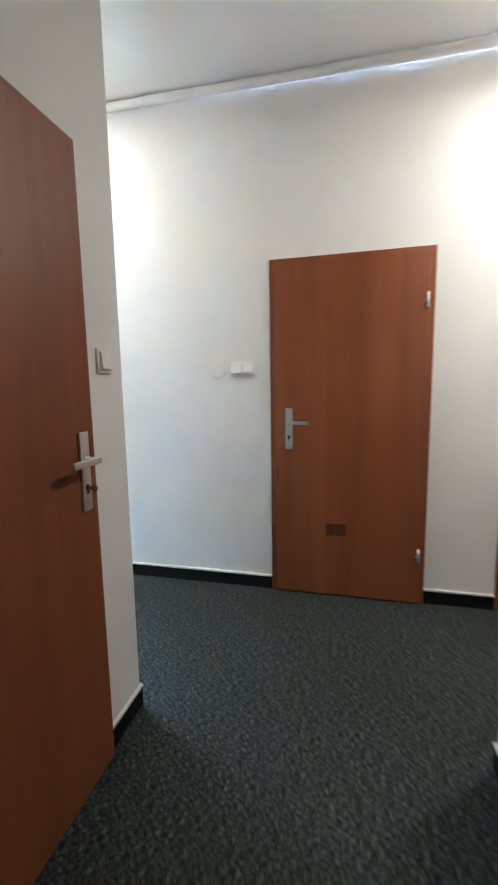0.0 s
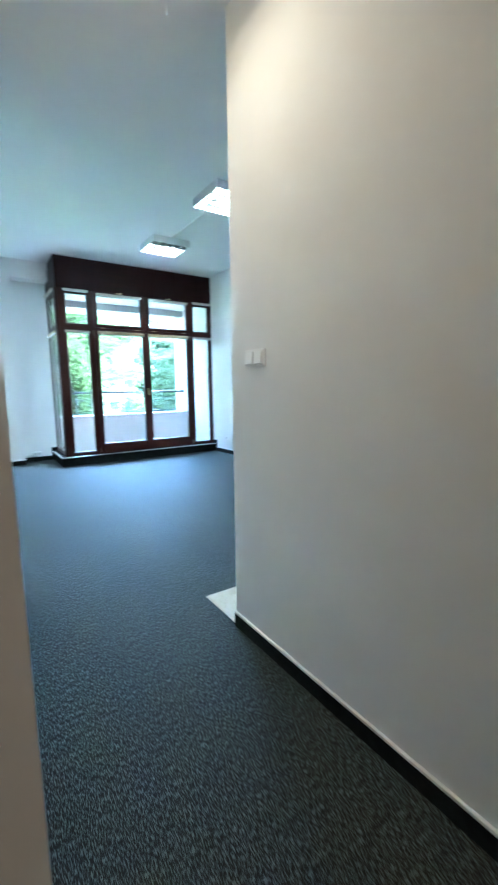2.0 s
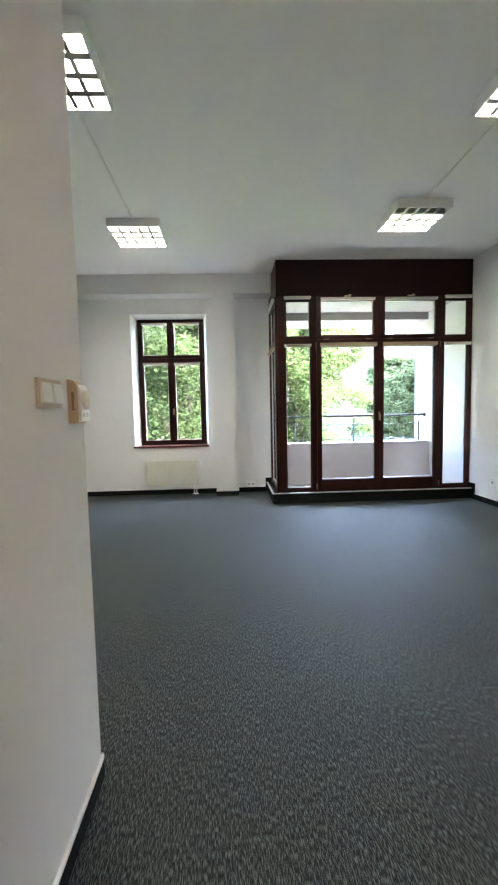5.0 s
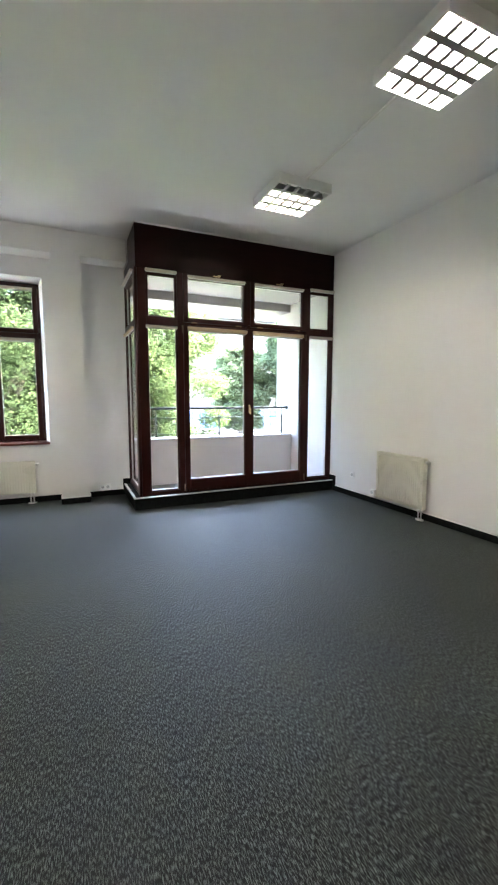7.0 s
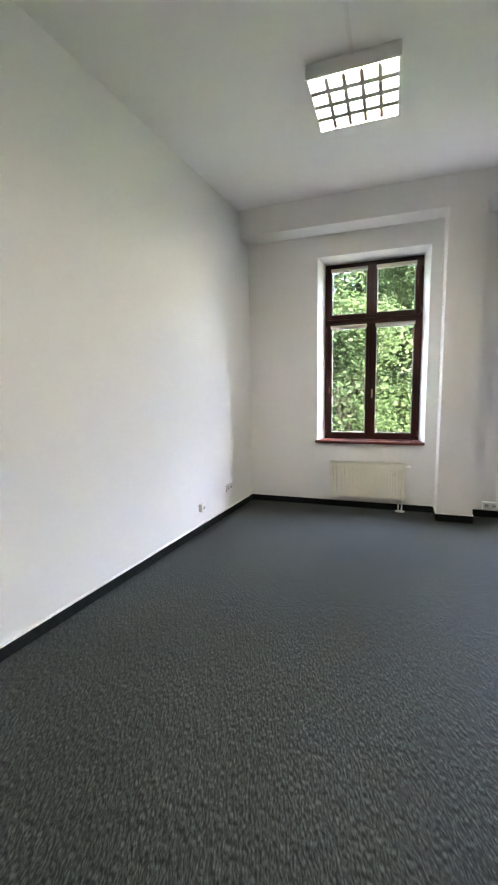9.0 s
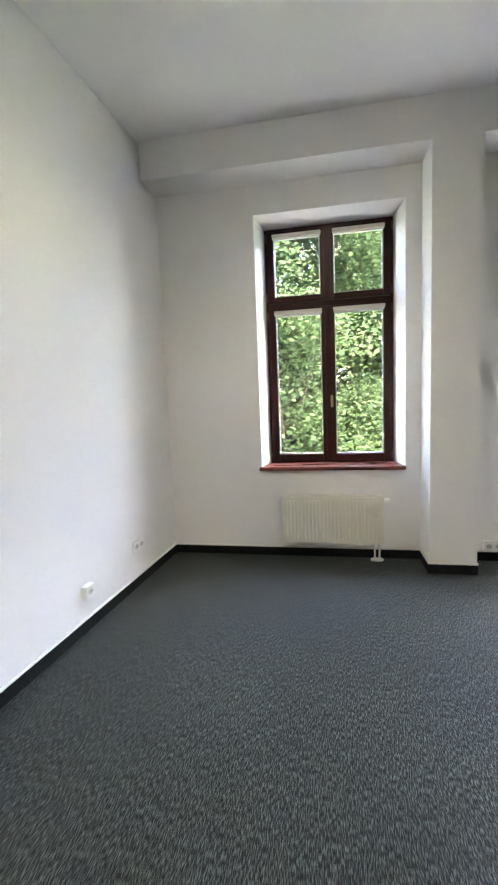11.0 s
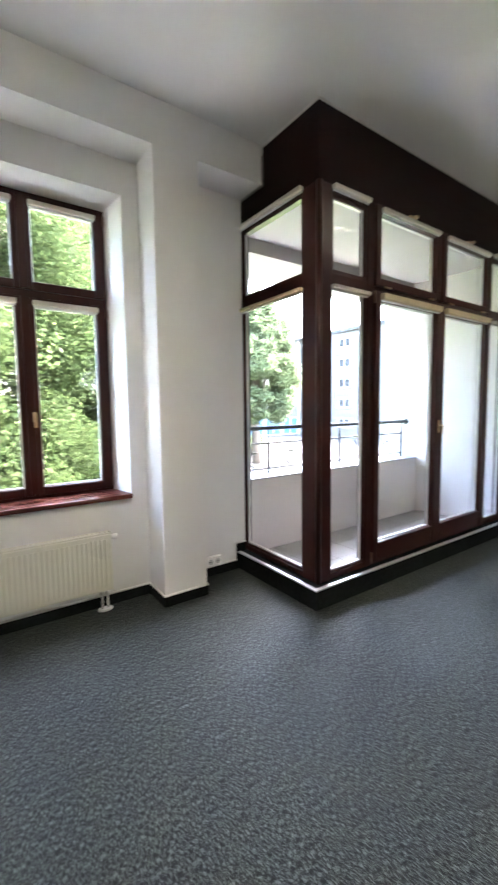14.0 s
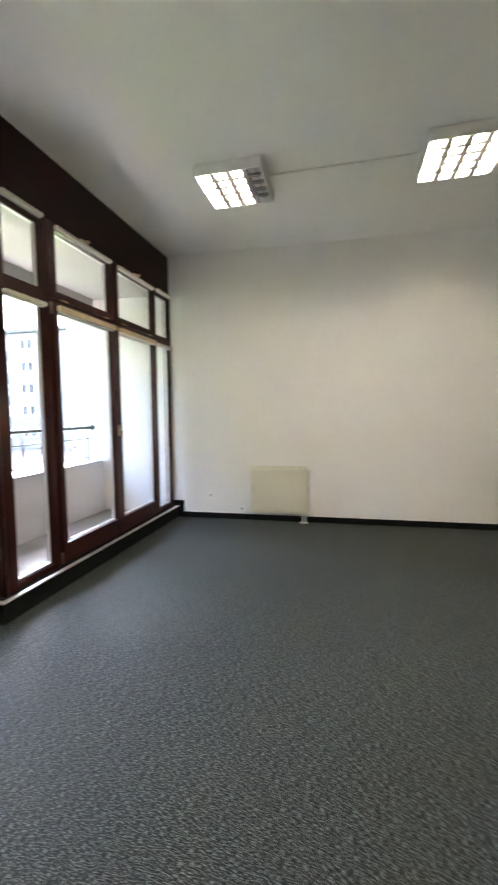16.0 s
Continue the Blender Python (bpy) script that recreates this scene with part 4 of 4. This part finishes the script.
def tree(name, x, y, height, spread, count, size, material, label, seed, low=0.25, clumps=90, group="street trees"):
    rng = np.random.default_rng(seed)
    t = empty(name, label, "tree", group=group, at=(x, y, GZ))
    bm = B()
    lean = rng.normal(size=2) * 0.3
    top = (lean[0], lean[1], height * 0.55)
    rod(bm, (0, 0, 0), (lean[0] * 0.5, lean[1] * 0.5, height * 0.28), 0.03 * height, 0.022 * height, seg=12)
    rod(bm, (lean[0] * 0.5, lean[1] * 0.5, height * 0.27), top, 0.022 * height, 0.012 * height, seg=10)
    part("trunk", bm, M_BARK, t)
    cs = []
    for i in range(clumps):
        a = rng.random() * 6.283
        h = low + (1 - low) * rng.random()
        belly = math.sin(math.pi * min(1, max(0.08, (h - low) / (1 - low) * 0.85 + 0.12))) ** 0.6
        rr = spread * belly * (0.35 + 0.65 * rng.random() ** 0.5)
        cs.append((rr * math.cos(a), rr * math.sin(a), height * h))
    cs = np.array(cs)
    for i in range(9):
        p = cs[i * (clumps // 9)]
        base = (lean[0] * 0.5, lean[1] * 0.5, height * (0.2 + 0.03 * i))
        mid = (p[0] * 0.5, p[1] * 0.5, 0.5 * (base[2] + p[2]) + 0.2)
        bm = B()
        rod(bm, base, mid, 0.011 * height, 0.007 * height, seg=8)
        rod(bm, mid, tuple(p), 0.007 * height, 0.002 * height, seg=6)
        part("limb", bm, M_BARK, t)
    radii = spread * (0.20 + 0.16 * rng.random(clumps))
    v, f = leaves(rng, cs, radii, count, size)
    me = bpy.data.meshes.new("crown")
    me.from_pydata(v.tolist(), [], f.tolist())
    me.materials.append(material)
    crown = new("crown", me)
    crown.parent = t
    tagged(crown, kind="stuff")
    return t


tree("tree", 0.3, 17.0, 11.5, 4.0, 190000, 0.050, M_LEAF1, "broad-leaved tree in full green leaf near the window", 11, low=0.2, clumps=140)
tree("tree", 2.6, 20.5, 12.5, 3.6, 110000, 0.06, M_LEAF1, "tall green tree in full leaf behind another", 12, low=0.15, clumps=120)
tree("tree", -3.6, 19.0, 12.0, 4.2, 60000, 0.08, M_LEAF1, "tall green tree beside the street", 13, low=0.2, clumps=110)
tree("tree", 5.5, 20.5, 10.6, 3.1, 150000, 0.055, M_LEAF2, "feathery pale green tree outside the balcony", 14, low=0.12, clumps=120)
tree("tree", 22.0, 34.5, 14.0, 3.4, 130000, 0.11, M_LEAF_HAZE, "round-headed tree on the forecourt", 15, low=0.28, clumps=170)
tree("tree", 17.2, 38.0, 9.5, 2.6, 70000, 0.11, M_LEAF_HAZE, "smaller green street tree with haze put into its leaf colour", 16, low=0.25, clumps=140)
tree("tree", -8.0, 30.0, 13.0, 5.0, 16000, 0.22, M_LEAF1, "dense green tree across the street", 17, low=0.1, clumps=90)
tree("tree", 1.5, 33.5, 12.0, 5.0, 16000, 0.22, M_LEAF1, "dense green tree across the street", 18, low=0.1, clumps=90)


def shrub(x, y, h, s, seed):
    rng = np.random.default_rng(seed)
    t = empty("shrub", "low leafy green shrub by the street", "shrub", group="shrubs", at=(x, y, GZ))
    cs = np.array([(s * (rng.random() - 0.5) * 1.6, s * (rng.random() - 0.5) * 1.6, h * (0.3 + 0.5 * rng.random())) for i in range(24)])
    v, f = leaves(rng, cs, np.full(24, 0.45 * s), 3500, 0.12)
    me = bpy.data.meshes.new("foliage")
    me.from_pydata(v.tolist(), [], f.tolist())
    me.materials.append(M_LEAF2)
    o = new("foliage", me)
    o.parent = t
    tagged(o, kind="stuff")
    bm = B()
    for i in range(5):
        rod(bm, (0, 0, 0), tuple(cs[i]), 0.02, 0.006, seg=5)
    part("stems", bm, M_BARK, t)


for i, (x, y, h, s) in enumerate(((3.2, 14.5, 2.2, 1.4), (0.2, 13.5, 2.0, 1.3), (6.6, 16.5, 3.4, 1.6), (-2.6, 14.5, 2.2, 1.4), (24.5, 40.0, 2.6, 1.5))):
    shrub(x, y, h, s, 40 + i)


def block(name, label, x0, x1, y0, y1, storeys, wins, face, blue=False):
    """A flat-roofed block: wall, roof edge, and on one face rows of windows set back behind sills. face: 'x' (towards -x) or 'y' (towards -y)."""
    b = empty(name, label, "building", group="white blocks")
    H = 3.1
    top = GZ + 1.0 + storeys * H
    part("wall", box(B(), x0, x1, y0, y1, GZ, top), M_FACADE, b)
    part("roof", box(B(), x0 - 0.4, x1 + 0.4, y0 - 0.4, y1 + 0.4, top, top + 0.45), M_ROOF, b)
    part("stair_house", box(B(), 0.6 * x0 + 0.4 * x1, 0.4 * x0 + 0.6 * x1, 0.6 * y0 + 0.4 * y1, 0.4 * y0 + 0.6 * y1, top + 0.35, top + 2.6), M_FACADE, b)
    a0, a1 = (y0, y1) if face == 'x' else (x0, x1)
    pitch = (a1 - a0) / wins
    for s in range(storeys):
        z = GZ + 1.0 + s * H
        glass = M_BLUEGLASS if (blue and s == 0) else M_FWIN
        for i in range(wins):
            c = a0 + (i + 0.5) * pitch
            w = pitch * (0.44 if (blue and s == 0) else 0.29)
            zz0, zz1 = (z - 0.7, z + 2.2) if (blue and s == 0) else (z + 0.75, z + 2.2)

            def slab(d0, d1, h0, h1, e0, e1):
                return (x0 - e1, x0 - e0, c + d0, c + d1, h0, h1) if face == 'x' else (c + d0, c + d1, y0 - e1, y0 - e0, h0, h1)
            wn_ob = part("window", box(B(), *slab(-w, w, zz0, zz1, 0.0, 0.03)), glass, b)
            bm = B()
            for d in ((-w, -w + 0.09, zz0, zz1), (w - 0.09, w, zz0, zz1), (-0.05, 0.05, zz0, zz1), (-w, w, zz0, zz0 + 0.09), (-w, w, zz1 - 0.09, zz1)):
                box(bm, *slab(*d, 0.0, 0.07))
            part("frame", bm, M_PLASTIC, wn_ob)
            part("sill", box(B(), *slab(-w - 0.1, w + 0.1, zz0 - 0.08, zz0, 0.0, 0.18)), M_CAP, wn_ob)
        part("string_course", box(B(), *((x0 - 0.08, x0, y0, y1) if face == 'x' else (x0, x1, y0 - 0.08, y0)), z + 2.75, z + 2.9), M_FACADE, b)
    return b


block("apartment_building", "white five-storey block seen end to end beyond the street", 50, 62, 22, 60, 5, 9, 'x')
block("apartment_building", "white five-storey block with blue ground-floor glazing", 8, 49.9, 60, 72, 5, 11, 'y', blue=True)


def bicycle(label, material, m):
    b = empty("bicycle", label, "bicycle", group="parked bicycles")
    for x in (-0.52, 0.52):
        bm = B()
        for i in range(18):
            a, c = 6.2832 * i / 18, 6.2832 * (i + 1) / 18
            rod(bm, (x + 0.32 * math.cos(a), 0, 0.34 + 0.32 * math.sin(a)), (x + 0.32 * math.cos(c), 0, 0.34 + 0.32 * math.sin(c)), 0.02, seg=5)
        wheel = part("wheel", bm, M_RUBBER, b)
        bm = B()
        for i in range(6):
            a = 3.1416 * i / 6
            rod(bm, (x - 0.3 * math.cos(a), 0, 0.34 - 0.3 * math.sin(a)), (x + 0.3 * math.cos(a), 0, 0.34 + 0.3 * math.sin(a)), 0.004, seg=4)
        part("spokes", bm, M_STEEL, wheel)
    bm = B()
    for p, q in (((-0.52, 0, 0.34), (-0.12, 0, 0.3)), ((-0.12, 0, 0.3), (-0.22, 0, 0.85)), ((-0.22, 0, 0.78), (0.36, 0, 0.82)), ((-0.12, 0, 0.3), (0.36, 0, 0.76)), ((0.36, 0, 0.95), (0.52, 0, 0.34)), ((-0.52, 0, 0.34), (-0.22, 0, 0.78))):
        rod(bm, p, q, 0.025, seg=6)
    part("bike_frame", bm, material, b)
    bm = B()
    rod(bm, (0.34, -0.28, 1.0), (0.34, 0.28, 1.0), 0.018, seg=6)
    rod(bm, (0.36, 0, 0.92), (0.34, 0, 1.0), 0.018, seg=6)
    part("handlebar", bm, M_STEEL, b)
    part("saddle", prism(B(), [(-0.36, -0.08), (-0.36, 0.08), (-0.12, 0.02), (-0.12, -0.02)], 'z', 0.86, 0.93), M_RUBBER, b)
    b.matrix_basis = m
    return b


bike = bicycle("red bicycle parked in the rack", M_BIKEFRAME, pose(23.0, 33.0, GZ + 0.12, 0, 0, 60))
bike2 = bicycle("dark bicycle parked in the rack", M_RUBBER, pose(24.0, 33.4, GZ + 0.12, 0, 0, 55))
for i in range(7):
    copy_thing(bike if i % 3 == 0 else bike2, pose(24.8 + i * 0.8, 33.7 + i * 0.15, GZ + 0.12, 0, 0, 50 + 9 * (i % 3)))

# ---- balcony floor tiles ----
bm = B()
box(bm, 0, 0.292, 0, 0.292, 0, 0.012, bevel=0.002)
tile_mesh = bpy.data.meshes.new("tile")
bm.to_mesh(tile_mesh)
bm.free()
tile_mesh.materials.append(M_TILE)
slab_ob = bpy.data.objects["balcony_slab"]
for i in range(10):
    for j in range(3):
        o = new("tile", tile_mesh)
        o.parent = slab_ob
        o.location = (3.255 + i * 0.297, 8.004 + j * 0.297, 0.066 + 0.001 * random.random())
